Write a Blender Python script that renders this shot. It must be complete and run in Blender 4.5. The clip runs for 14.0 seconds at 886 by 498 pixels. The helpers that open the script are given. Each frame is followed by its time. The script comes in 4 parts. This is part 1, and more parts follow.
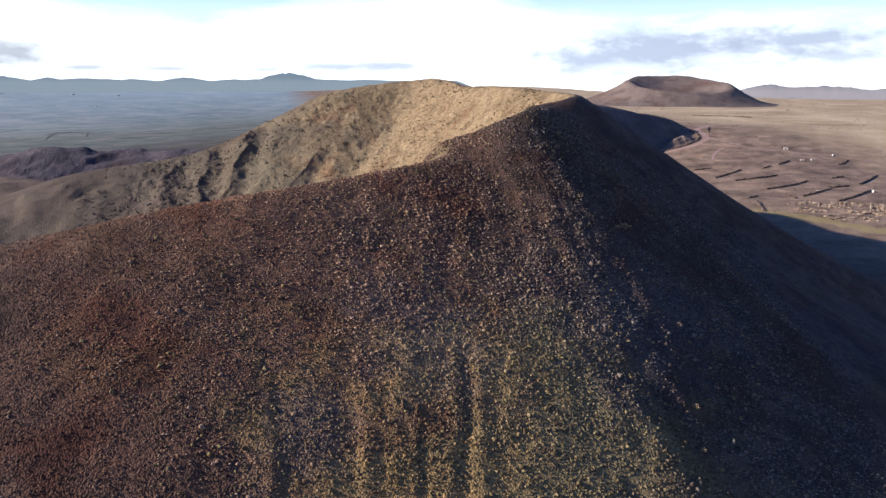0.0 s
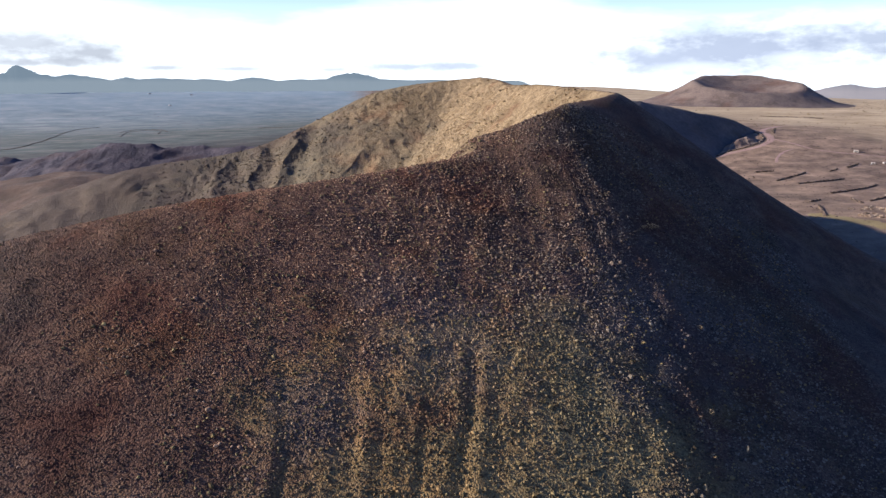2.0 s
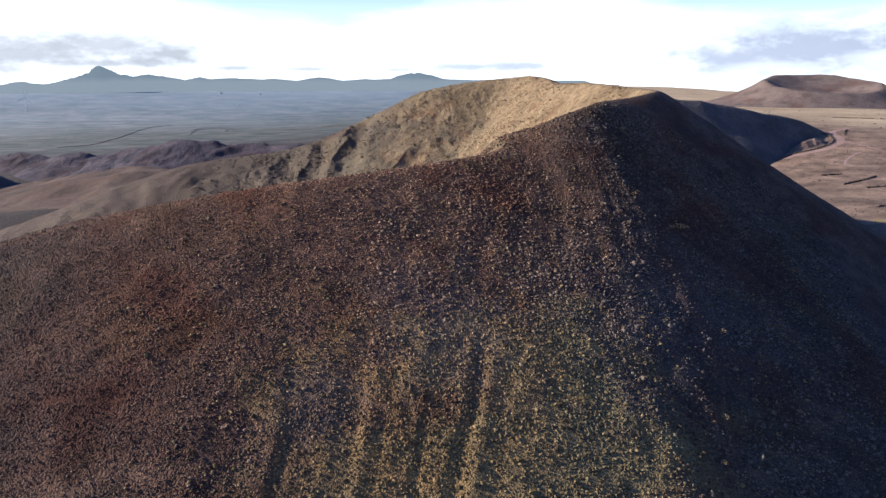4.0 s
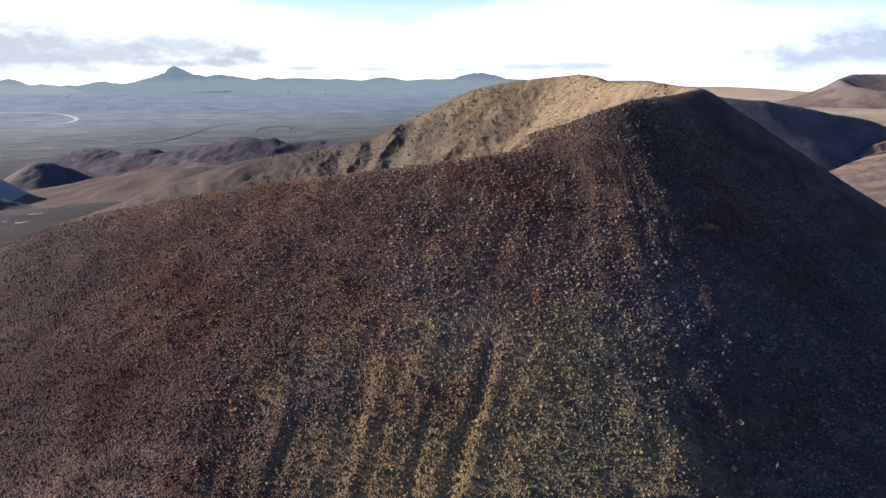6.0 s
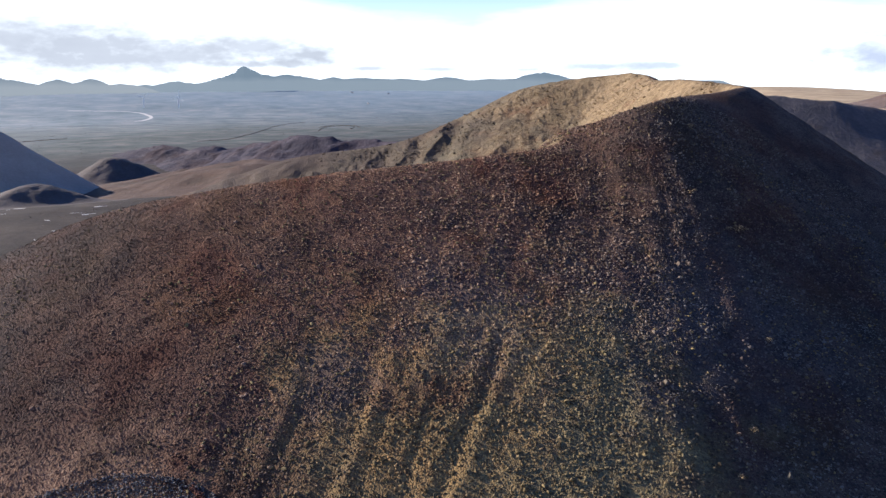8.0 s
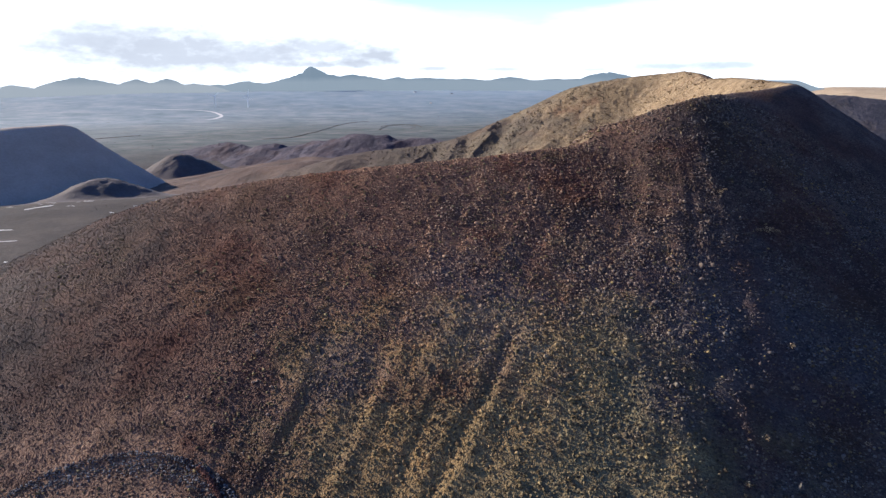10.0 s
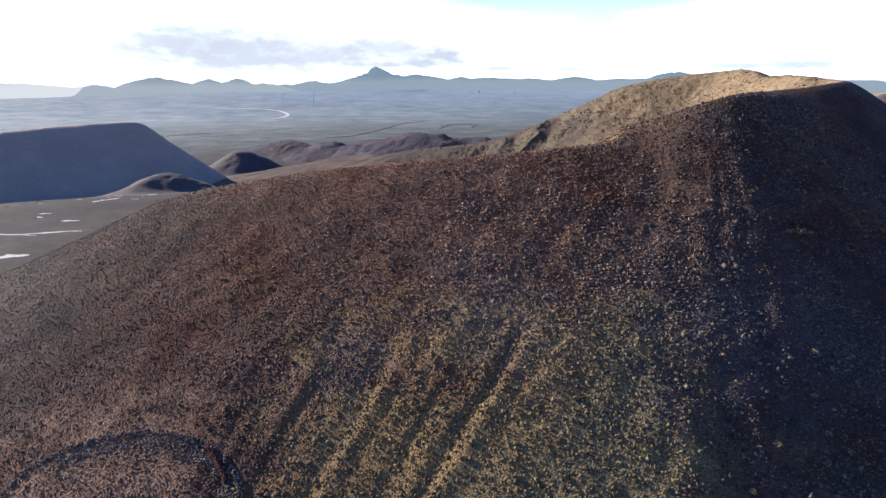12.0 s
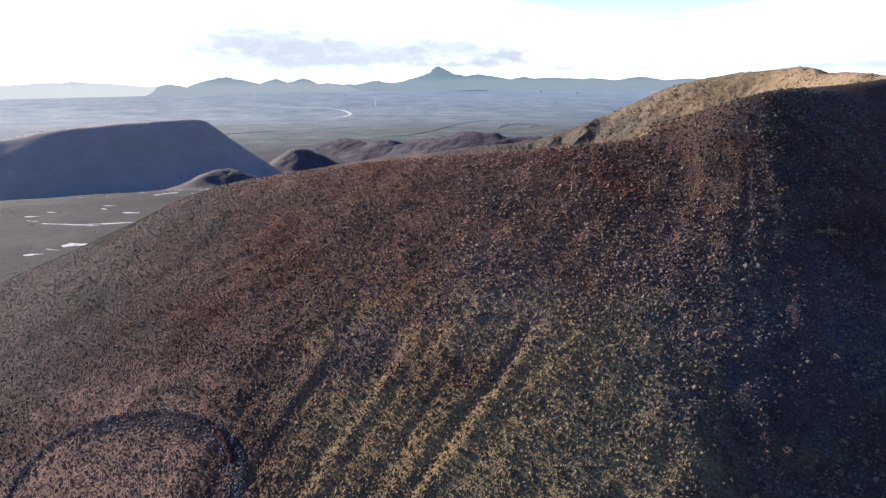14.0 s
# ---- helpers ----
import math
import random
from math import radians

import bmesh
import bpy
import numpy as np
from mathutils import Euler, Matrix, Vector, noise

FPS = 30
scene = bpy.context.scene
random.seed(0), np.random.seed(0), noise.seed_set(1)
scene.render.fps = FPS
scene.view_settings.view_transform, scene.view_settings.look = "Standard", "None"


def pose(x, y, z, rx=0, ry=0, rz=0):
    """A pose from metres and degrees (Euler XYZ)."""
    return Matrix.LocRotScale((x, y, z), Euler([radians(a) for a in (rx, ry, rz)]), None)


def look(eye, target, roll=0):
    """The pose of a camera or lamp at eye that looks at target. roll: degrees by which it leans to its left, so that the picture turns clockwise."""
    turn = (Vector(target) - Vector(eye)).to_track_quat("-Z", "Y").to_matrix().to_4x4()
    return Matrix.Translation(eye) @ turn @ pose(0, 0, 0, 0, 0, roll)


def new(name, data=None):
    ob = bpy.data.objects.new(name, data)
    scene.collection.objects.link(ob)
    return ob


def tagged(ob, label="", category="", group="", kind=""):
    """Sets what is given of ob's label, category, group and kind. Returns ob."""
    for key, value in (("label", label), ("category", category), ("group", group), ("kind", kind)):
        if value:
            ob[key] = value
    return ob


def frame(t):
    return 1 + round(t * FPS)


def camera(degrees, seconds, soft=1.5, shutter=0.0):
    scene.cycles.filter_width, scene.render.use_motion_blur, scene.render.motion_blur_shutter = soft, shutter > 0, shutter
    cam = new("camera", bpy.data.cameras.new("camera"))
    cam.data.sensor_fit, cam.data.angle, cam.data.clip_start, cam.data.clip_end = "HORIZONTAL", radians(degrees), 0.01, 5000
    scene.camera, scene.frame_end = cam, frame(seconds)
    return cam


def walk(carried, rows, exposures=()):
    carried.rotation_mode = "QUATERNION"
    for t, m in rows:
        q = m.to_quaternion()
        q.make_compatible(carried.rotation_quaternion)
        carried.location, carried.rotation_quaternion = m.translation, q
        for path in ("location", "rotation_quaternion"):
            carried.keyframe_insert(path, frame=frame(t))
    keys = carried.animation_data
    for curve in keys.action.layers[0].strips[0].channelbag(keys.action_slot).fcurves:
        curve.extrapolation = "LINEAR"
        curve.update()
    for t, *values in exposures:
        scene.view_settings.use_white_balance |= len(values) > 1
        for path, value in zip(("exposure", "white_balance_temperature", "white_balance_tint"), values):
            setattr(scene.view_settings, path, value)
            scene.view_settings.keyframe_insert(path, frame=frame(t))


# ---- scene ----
LENS = 65.533
PITCH = 13.836
ROLL = 0.009
Z_CAM = 100.0
PATH = [
    (0.0, 0.000, -0.000, 0.000, 0.000),
    (0.5, 2.161, -0.147, -0.163, 1.296),
    (1.0, 4.312, -0.257, -0.325, 2.592),
    (1.5, 6.450, -0.331, -0.488, 3.887),
    (2.0, 8.576, -0.369, -0.654, 5.183),
    (2.5, 10.688, -0.372, -0.824, 6.482),
    (3.0, 12.785, -0.339, -1.000, 7.782),
    (3.5, 14.868, -0.269, -1.181, 9.085),
    (4.0, 16.938, -0.158, -1.365, 10.388),
    (4.5, 18.999, -0.002, -1.550, 11.691),
    (5.0, 21.053, 0.202, -1.732, 12.991),
    (5.5, 23.103, 0.460, -1.910, 14.288),
    (6.0, 25.151, 0.774, -2.081, 15.580),
    (6.5, 27.196, 1.144, -2.246, 16.868),
    (7.0, 29.238, 1.569, -2.408, 18.156),
    (7.5, 31.276, 2.046, -2.569, 19.444),
    (8.0, 33.306, 2.574, -2.731, 20.736),
    (8.5, 35.329, 3.150, -2.898, 22.035),
    (9.0, 37.343, 3.773, -3.071, 23.341),
    (9.5, 39.344, 4.442, -3.250, 24.651),
    (10.0, 41.330, 5.155, -3.437, 25.964),
    (10.5, 43.299, 5.910, -3.633, 27.277),
    (11.0, 45.247, 6.707, -3.837, 28.586),
    (11.5, 47.172, 7.543, -4.052, 29.891),
    (12.0, 49.073, 8.418, -4.277, 31.188),
    (12.5, 50.949, 9.330, -4.513, 32.478),
    (13.0, 52.802, 10.277, -4.762, 33.760),
    (13.5, 54.631, 11.260, -5.025, 35.033),
    (14.0, 56.436, 12.275, -5.303, 36.297),
]

cam = camera(LENS, 14.0, soft=1.4)
walk(cam, [(t, pose(x, y, Z_CAM + z, 90 - PITCH, ROLL, yaw)) for t, x, y, z, yaw in PATH],
     exposures=[(0, 0.82, 6000, 10), (5, 0.82, 5960, 10), (14, 1.01, 5860, 10)])

# ---- world, sun ----
SUN_AZ, SUN_EL = 90.0, 21.0      # degrees left of the y axis, degrees above the horizon


def shade(nt, kind, **inputs):
    """A shader node with its inputs set; a value that is a socket is linked."""
    n = nt.nodes.new(kind)
    for key, val in inputs.items():
        if key.startswith("i_"):
            sock = n.inputs[int(key[2:])]
        elif key in n.inputs:
            sock = n.inputs[key]
        else:
            sock = n.inputs[key.replace("_", " ")]
        if isinstance(val, bpy.types.NodeSocket):
            nt.links.new(val, sock)
        else:
            sock.default_value = val
    return n


def math_node(nt, op, a, b=0.0, clamp=False):
    n = shade(nt, "ShaderNodeMath", i_0=a, i_1=b)
    n.operation, n.use_clamp = op, clamp
    return n.outputs[0]


def ramp(nt, fac, stops):
    n = shade(nt, "ShaderNodeValToRGB", i_0=fac)
    els = n.color_ramp.elements
    while len(els) < len(stops):
        els.new(0.5)
    for e, (p, c) in zip(els, stops):
        e.position, e.color = p, (*c, 1) if len(c) == 3 else c
    return n.outputs[0]


def grey(v):
    return (v, v, v)


def mixed(nt, fac, a, b, blend="MIX"):
    n = nt.nodes.new("ShaderNodeMix")
    n.data_type, n.blend_type = "RGBA", blend
    for sock, val in ((n.inputs[0], fac), (n.inputs[6], a), (n.inputs[7], b)):
        if isinstance(val, bpy.types.NodeSocket):
            nt.links.new(val, sock)
        else:
            sock.default_value = (*val, 1) if isinstance(val, tuple) and len(val) == 3 else val
    return n.outputs[2]


world = bpy.data.worlds.new("sky")
scene.world = world
world.use_nodes = True
wn = world.node_tree
wn.nodes.clear()
sky = wn.nodes.new("ShaderNodeTexSky")
sky.sky_type, sky.sun_disc = "NISHITA", False
sky.sun_elevation, sky.sun_rotation = radians(SUN_EL), radians(-SUN_AZ)
sky.air_density, sky.dust_density, sky.ozone_density = 1.0, 2.0, 1.0
tc = wn.nodes.new("ShaderNodeTexCoord").outputs["Generated"]
sep = shade(wn, "ShaderNodeSeparateXYZ", i_0=tc)
dx, dy, dz = sep.outputs
azim = math_node(wn, "ARCTAN2", math_node(wn, "MULTIPLY", dx, -1.0), dy)      # radians left of the y axis
elev = math_node(wn, "ARCSINE", dz)
flat = shade(wn, "ShaderNodeCombineXYZ", i_0=math_node(wn, "MULTIPLY", azim, 3.2), i_1=math_node(wn, "MULTIPLY", elev, 15.0), i_2=0.4)
n1 = shade(wn, "ShaderNodeTexNoise", Vector=flat.outputs[0], Scale=1.6, Detail=6.0, Roughness=0.58).outputs[0]
puff = shade(wn, "ShaderNodeCombineXYZ", i_0=math_node(wn, "MULTIPLY", azim, 6.5), i_1=math_node(wn, "MULTIPLY", elev, 15.0), i_2=0.9)
n2 = shade(wn, "ShaderNodeTexNoise", Vector=puff.outputs[0], Scale=4.5, Detail=6.0, Roughness=0.6).outputs[0]


def cloud_blob(az, el, waz, wel, edge=0.6):
    """1 inside one cloud, an oval on the sky with a ragged rim; degrees."""
    a = math_node(wn, "MULTIPLY", math_node(wn, "SUBTRACT", azim, radians(az)), 1 / radians(waz))
    e = math_node(wn, "MULTIPLY", math_node(wn, "SUBTRACT", elev, radians(el)), 1 / radians(wel))
    r = math_node(wn, "SQRT", math_node(wn, "ADD", math_node(wn, "MULTIPLY", a, a), math_node(wn, "MULTIPLY", e, e)))
    r = math_node(wn, "ADD", r, math_node(wn, "MULTIPLY", math_node(wn, "SUBTRACT", n2, 0.5), edge * 2))
    return ramp(wn, r, [(0.25, grey(1)), (1.05, grey(0))])


# bright cloud veil low over the horizon, reaching higher towards the sun; broken cloud above
lift = ramp(wn, math_node(wn, "MULTIPLY", math_node(wn, "ADD", azim, 1.0), 0.5),
            [(0.0, grey(0.62)), (0.38, grey(0.62)), (0.46, grey(0.42)), (0.60, grey(0.44)), (0.66, grey(0.66)), (0.75, grey(0.52)), (0.83, grey(0.36)), (1.0, grey(0.3))])
lift = math_node(wn, "MULTIPLY", math_node(wn, "SUBTRACT", lift, 0.5), 0.17)
rise = math_node(wn, "ADD", math_node(wn, "ADD", elev, lift), math_node(wn, "MULTIPLY", math_node(wn, "SUBTRACT", n1, 0.5), 0.07))
low = ramp(wn, rise, [(0.0, grey(1)), (0.070, grey(0.95)), (0.105, grey(0.1)), (0.2, grey(0.0))])
broken = ramp(wn, n1, [(0.55, grey(0)), (0.75, grey(0.2))])
veil = math_node(wn, "MAXIMUM", low, math_node(wn, "MULTIPLY", broken, 0.5))
sky_col = mixed(wn, 1.0, sky.outputs[0], (0.016, 0.031, 0.066), "MULTIPLY")
glow = ramp(wn, elev, [(0.08, grey(1)), (0.17, grey(0))])
sky_col = mixed(wn, glow, sky_col, (0.325, 0.43, 0.395))
col = mixed(wn, veil, sky_col, (0.60, 0.62, 0.62))
# lavender bank over the eastern plain, with bright puffs below it
EAST_CLOUDS = ((-17, 2.2, 9.5, 2.0, 0.61, 1.0), (-26, 2.8, 8, 0.9, 0.55, 0.9), (-11.5, 1.4, 4.5, 1.0, 0.63, 0.95), (-29, 1.6, 5, 0.7, 0.48, 0.7),
               (-14, 0.9, 3.0, 0.4, 1.05, 0.8), (-21, 1.5, 2.2, 0.45, 1.08, 0.7), (-27, 0.9, 3, 0.4, 0.95, 0.6), (4, 1.05, 4, 0.35, 0.60, 0.7), (8, 1.0, 5, 0.4, 0.60, 0.8))
# grey clouds towards the sun and small ones over the mountains
WEST_CLOUDS = ((47, 2.1, 9.0, 2.3, 0.64, 0.95), (52, 2.7, 6.0, 1.4, 0.62, 0.8), (41.0, 1.8, 5.0, 1.0, 0.65, 0.85), (36, 2.4, 5.5, 1.2, 0.63, 0.85), (31.5, 1.9, 3.2, 0.75, 0.56, 0.9),
               (36.5, 1.1, 3, 0.3, 0.63, 0.8), (32.5, 1.2, 3, 0.45, 0.56, 0.8), (26.7, 0.85, 2.2, 0.25, 0.59, 0.8), (21.2, 0.8, 2.6, 0.22, 0.60, 0.75), (14, 0.75, 2, 0.2, 0.62, 0.7))
for blue, bank in ((0.19, EAST_CLOUDS), (0.07, WEST_CLOUDS)):
    for az, el, waz, wel, tone, share in bank:
        tint = tuple(v * 0.415 for v in (tone, tone + 0.3 * blue, tone + blue))
        col = mixed(wn, math_node(wn, "MULTIPLY", cloud_blob(az, el, waz * 1.2, wel * 1.25), share), col, tint)
bg = shade(wn, "ShaderNodeBackground", Color=col, Strength=1.4)
wn.links.new(bg.outputs[0], wn.nodes.new("ShaderNodeOutputWorld").inputs[0])

sun = new("sun", bpy.data.lights.new("sun", "SUN"))
sun.data.energy, sun.data.angle, sun.data.color = 5.0, radians(0.6), (1.0, 0.89, 0.75)
sun.matrix_world = look((0, 0, 500), (math.sin(radians(SUN_AZ)) * math.cos(radians(SUN_EL)),
                                      -math.cos(radians(SUN_AZ)) * math.cos(radians(SUN_EL)),
                                      500 - math.sin(radians(SUN_EL))))

# ---- the lie of the land ----
def lattice(ix, iy, seed):
    h = (ix.astype(np.int64) * 374761393 + iy.astype(np.int64) * 668265263 + seed * 1442695041) & 0x7FFFFFFF
    h = ((h ^ (h >> 13)) * 1274126177) & 0x7FFFFFFF
    return ((h ^ (h >> 16)) & 0xFFFF) / 65535.0


def value_noise(x, y, seed=0):
    """Smooth noise in -1..1, one cell a metre."""
    ix, iy = np.floor(x), np.floor(y)
    u, v = x - ix, y - iy
    u, v = u * u * (3 - 2 * u), v * v * (3 - 2 * v)
    a, b = lattice(ix, iy, seed), lattice(ix + 1, iy, seed)
    c, d = lattice(ix, iy + 1, seed), lattice(ix + 1, iy + 1, seed)
    return 2 * (a + (b - a) * u + (c - a) * v + (a - b - c + d) * u * v) - 1


def fbm(x, y, size, octaves=4, seed=0, gain=0.5):
    out, amp = 0.0, 1.0
    for k in range(octaves):
        f = 2.0 ** k / size
        out = out + amp * value_noise(x * f + 17.3 * k, y * f - 9.1 * k, seed + k)
        amp *= gain
    return out


def step(a, b, x):
    t = np.clip((x - a) / (b - a), 0, 1)
    return t * t * (3 - 2 * t)


def ground_z(x, y):
    """The plain: level round the volcano, rising gently to the east, falling to the far west; its far edge is raised to
    fit the horizon in the camera's view.
    """
    x, y = np.asarray(x, float), np.asarray(y, float)
    r = np.hypot(x, y)
    z = 20 + 9 * step(60, 240, x) + 23 * step(480, 730, y) * step(60, 300, x)
    z = z - 20 * step(430, 640, r) * step(-150, -420, x) - 42 * step(900, 2600, r) * step(100, -900, x)
    west = step(-0.70, -0.95, x / np.maximum(r, 1))
    z = z + (92 - 40 * west) * step(2700, 4900, r) * step(200, -420, x) - 55 * step(1500, 4000, r) * step(500, 1500, x)
    return z + 1.2 * fbm(x, y, 140, 3, 5) + 0.35 * fbm(x, y, 22, 3, 8)


# crest of the breached crater: south arm, east summit, north rim, west arm; and the steepness of the outer flank below
CREST = [(-170.2, 78.2, 32.0, 0.62), (-118.2, 105.2, 56.8, 0.62), (-81.8, 116.9, 71.7, 0.63), (-41.6, 135.4, 78.7, 0.65),
         (0.4, 164.6, 83.0, 0.60), (0.0, 173.0, 84.4, 0.63), (18.9, 180.2, 91.8, 0.72), (26.1, 200.8, 93.5, 0.65),
         (42.5, 229.3, 96.6, 0.75), (26.8, 290.5, 98.4, 0.67), (11.3, 326.8, 98.1, 0.62), (-6.5, 378.8, 101.5, 0.615),
         (-56.2, 387.3, 95.2, 0.65), (-83.5, 382.0, 82.4, 0.64), (-101.1, 372.0, 73.3, 0.63), (-118.8, 365.0, 65.6, 0.6),
         (-136.8, 360.0, 60.8, 0.5), (-153.8, 355.0, 58.2, 0.45), (-169.8, 349.0, 56.2, 0.42), (-185.4, 343.0, 53.4, 0.4),
         (-200.1, 336.0, 48.4, 0.4), (-216, 329.0, 42.5, 0.4), (-236, 320, 34, 0.4), (-258, 312, 26, 0.4)]
ROUND, DEEP = 2.25, 189.0


def catmull(points, n):
    p = np.array(points, float)
    p = np.vstack([2 * p[0] - p[1], p, 2 * p[-1] - p[-2]])
    out = []
    for a, b, c, d in zip(p, p[1:], p[2:], p[3:]):
        for u in np.arange(n) / n:
            out.append(0.5 * (2 * b + (c - a) * u + (2 * a - 5 * b + 4 * c - d) * u ** 2 + (3 * b - a - 3 * c + d) * u ** 3))
    return np.array(out + [p[-2]])


CREST_LINE = catmull(CREST, 16)
# the crater wall is steep below the near rim and eases off round the north rim to the west arm
INWARD = np.where(CREST_LINE[:, 1] < 250, 1.2, np.interp(CREST_LINE[:, 0], (-220, -100, -56, -6, 12, 27), (0.4, 0.5, 0.62, 0.8, 0.95, 1.1)))


def volcano_form(x, y):
    """Height of the volcano without its small relief, how much a place lies inside the crater, and how far below the crest."""
    line = CREST_LINE
    tan = np.gradient(line[:, :2], axis=0)
    tan /= np.hypot(tan[:, 0], tan[:, 1])[:, None]
    best = np.full(x.shape, -1e9)
    total, inner, fall = np.zeros(x.shape), np.zeros(x.shape), np.zeros(x.shape)
    for rnd in (0, 1):
        for (px, py, pz, slope), inward, (tx, ty) in zip(line, INWARD, tan):
            ax, ay = x - px, y - py
            d = np.hypot(ax, ay)
            w = 1 / (1 + np.exp(-np.clip((tx * ay - ty * ax) / (d + 1e-6) / 0.25, -30, 30)))
            sl = slope * (1 - w) + inward * w
            drop = DEEP * (1 - np.exp(-(np.sqrt(d * d + ROUND ** 2) - ROUND) * sl / DEEP))
            h = pz - drop
            if rnd == 0:
                best = np.maximum(best, h)
            else:
                e = np.exp(h - best)
                total += e
                inner += e * w
                fall += e * drop
    return best + np.log(total) - math.log(6), inner / total, fall / total


def volcano_z(x, y, whole=False):
    x, y = np.asarray(x, float), np.asarray(y, float)
    z, inner, fall = volcano_form(x, y)
    out = 1 - inner
    # the flank breaks to the east along a spur below the saddle
    beyond = x - (34.5 - 0.11 * np.maximum(y - 98, 0)) + 3.2 * fbm(x, y, 18, 4, 29)
    edge = np.exp(-(beyond / 22) ** 2) * step(4, 16, fall) * out
    beyond = 3 * np.logaddexp(0, beyond / 3)
    z = z - out * 0.20 * beyond * np.exp(-beyond / 110) * step(2, 16, fall) * step(215, 185, y)
    # gullies that draw together down the lower south flank
    ang = np.degrees(np.arctan2(x, y + 10)) + 0.5 * fbm(x, y, 12, 2, 31)
    low = step(58, 50, z + 2.5 * value_noise(ang * 0.4, ang * 0 + 3, 41)) * step(-24, -17, ang) * step(12, 5, ang) * out
    cut = 0.35 * value_noise(ang / 1.1, ang * 0 + 0.5, 52)
    for at, wide, deep in ((-17.4, 0.6, 0.6), (-13.7, 0.65, 1.3), (-10.6, 0.5, 0.4), (-7.9, 0.6, 0.9), (-4.9, 0.8, 1.2), (-1.6, 0.5, 0.5), (2.0, 0.6, 0.8), (5.0, 0.5, 0.4)):
        cut = cut - deep * (0.24 + 0.20 * value_noise(y / 6.0 + at, x * 0 + at, 47)) * np.exp(-((ang - at + 0.25 * np.sin(y / 7 + at)) / wide) ** 2)
    z = z + 0.86 * low * cut
    # softer ribs over the whole flank
    rib = np.degrees(np.arctan2(x - 4, 215 - y)) + 0.8 * fbm(x, y, 20, 2, 33)
    z = z + out * step(2, 14, fall) * (0.17 * value_noise(rib / 2.4, rib * 0 + 2.5, 57) + 0.07 * value_noise(rib / 0.9, rib * 0 + 4.5, 58))
    z = z + edge * (0.20 * value_noise(rib / 2.9, y / 22, 81) + 0.13 * value_noise(rib / 1.2, y / 9, 82) + 0.20 * fbm(x, y, 4.5, 3, 83))
    z = z + out * step(34, 55, rib) * 0.7 * value_noise(rib / 2.0, rib * 0 + 9.5, 59) * step(2, 14, fall)
    # hollows and hummocks, crumbling rock inside the crater
    z = z + out * (0.18 * fbm(x, y, 12, 2, 61) + 0.15 * np.minimum(fbm(x * 1.5, y * 0.6, 6.0, 2, 62) + 0.3, 0) * step(-70, -30, x) + 0.055 * fbm(x, y, 2.6, 2, 64))
    warp = 6 * fbm(x, y, 40, 2, 70)
    worn = inner * step(0, 8, fall)
    z = z + worn * (0.45 * fbm(x + warp, y * 0.6, 12, 4, 71, 0.6) + 0.35 * np.abs(fbm(x + 0.3 * y, y * 0.5, 6.0, 3, 73)))
    # clefts down the crater's west wall: a spur, a sheer east face below it, a slow rise to the next
    for ax, ay, bx, by, deep, run in ((-103, 372, -99, 292, 2.6, 17), (-122, 366, -110, 302, 2.2, 17), (-140, 358, -130, 310, 1.2, 16), (-62, 338, -69, 300, 1.6, 14)):
        off = x - (ax + (bx - ax) * (y - ay) / (by - ay)) + 2.2 * fbm(x, y, 14, 4, 77)
        saw = step(0, 7.0, off) * step(run, 7.5, off) - 0.35 * step(-8, -1, off) * step(1.5, 0, off)
        z = z - worn * deep * saw * step(ay + 2, ay - 14, y)
    arm = step(-100, -125, x) * worn
    z = z + arm * (1.1 * fbm(x + 0.5 * y, y * 0.5, 16, 5, 75, 0.6))
    z = z + inner * 0.30 * fbm(x, y, 3.5, 2, 79)
    return (z, inner, fall) if whole else z


class Relief:
    """The volcano's surface on a grid, to set things on it."""

    def __init__(self, xs, ys, *layers):
        self.xs, self.ys, self.layers = xs, ys, layers

    def at(self, x, y, k=0):
        i = np.clip(np.searchsorted(self.xs, x) - 1, 0, len(self.xs) - 2)
        j = np.clip(np.searchsorted(self.ys, y) - 1, 0, len(self.ys) - 2)
        u = (x - self.xs[i]) / (self.xs[i + 1] - self.xs[i])
        v = (y - self.ys[j]) / (self.ys[j + 1] - self.ys[j])
        a = self.layers[k]
        return a[i, j] * (1 - u) * (1 - v) + a[i + 1, j] * u * (1 - v) + a[i, j + 1] * (1 - u) * v + a[i + 1, j + 1] * u * v

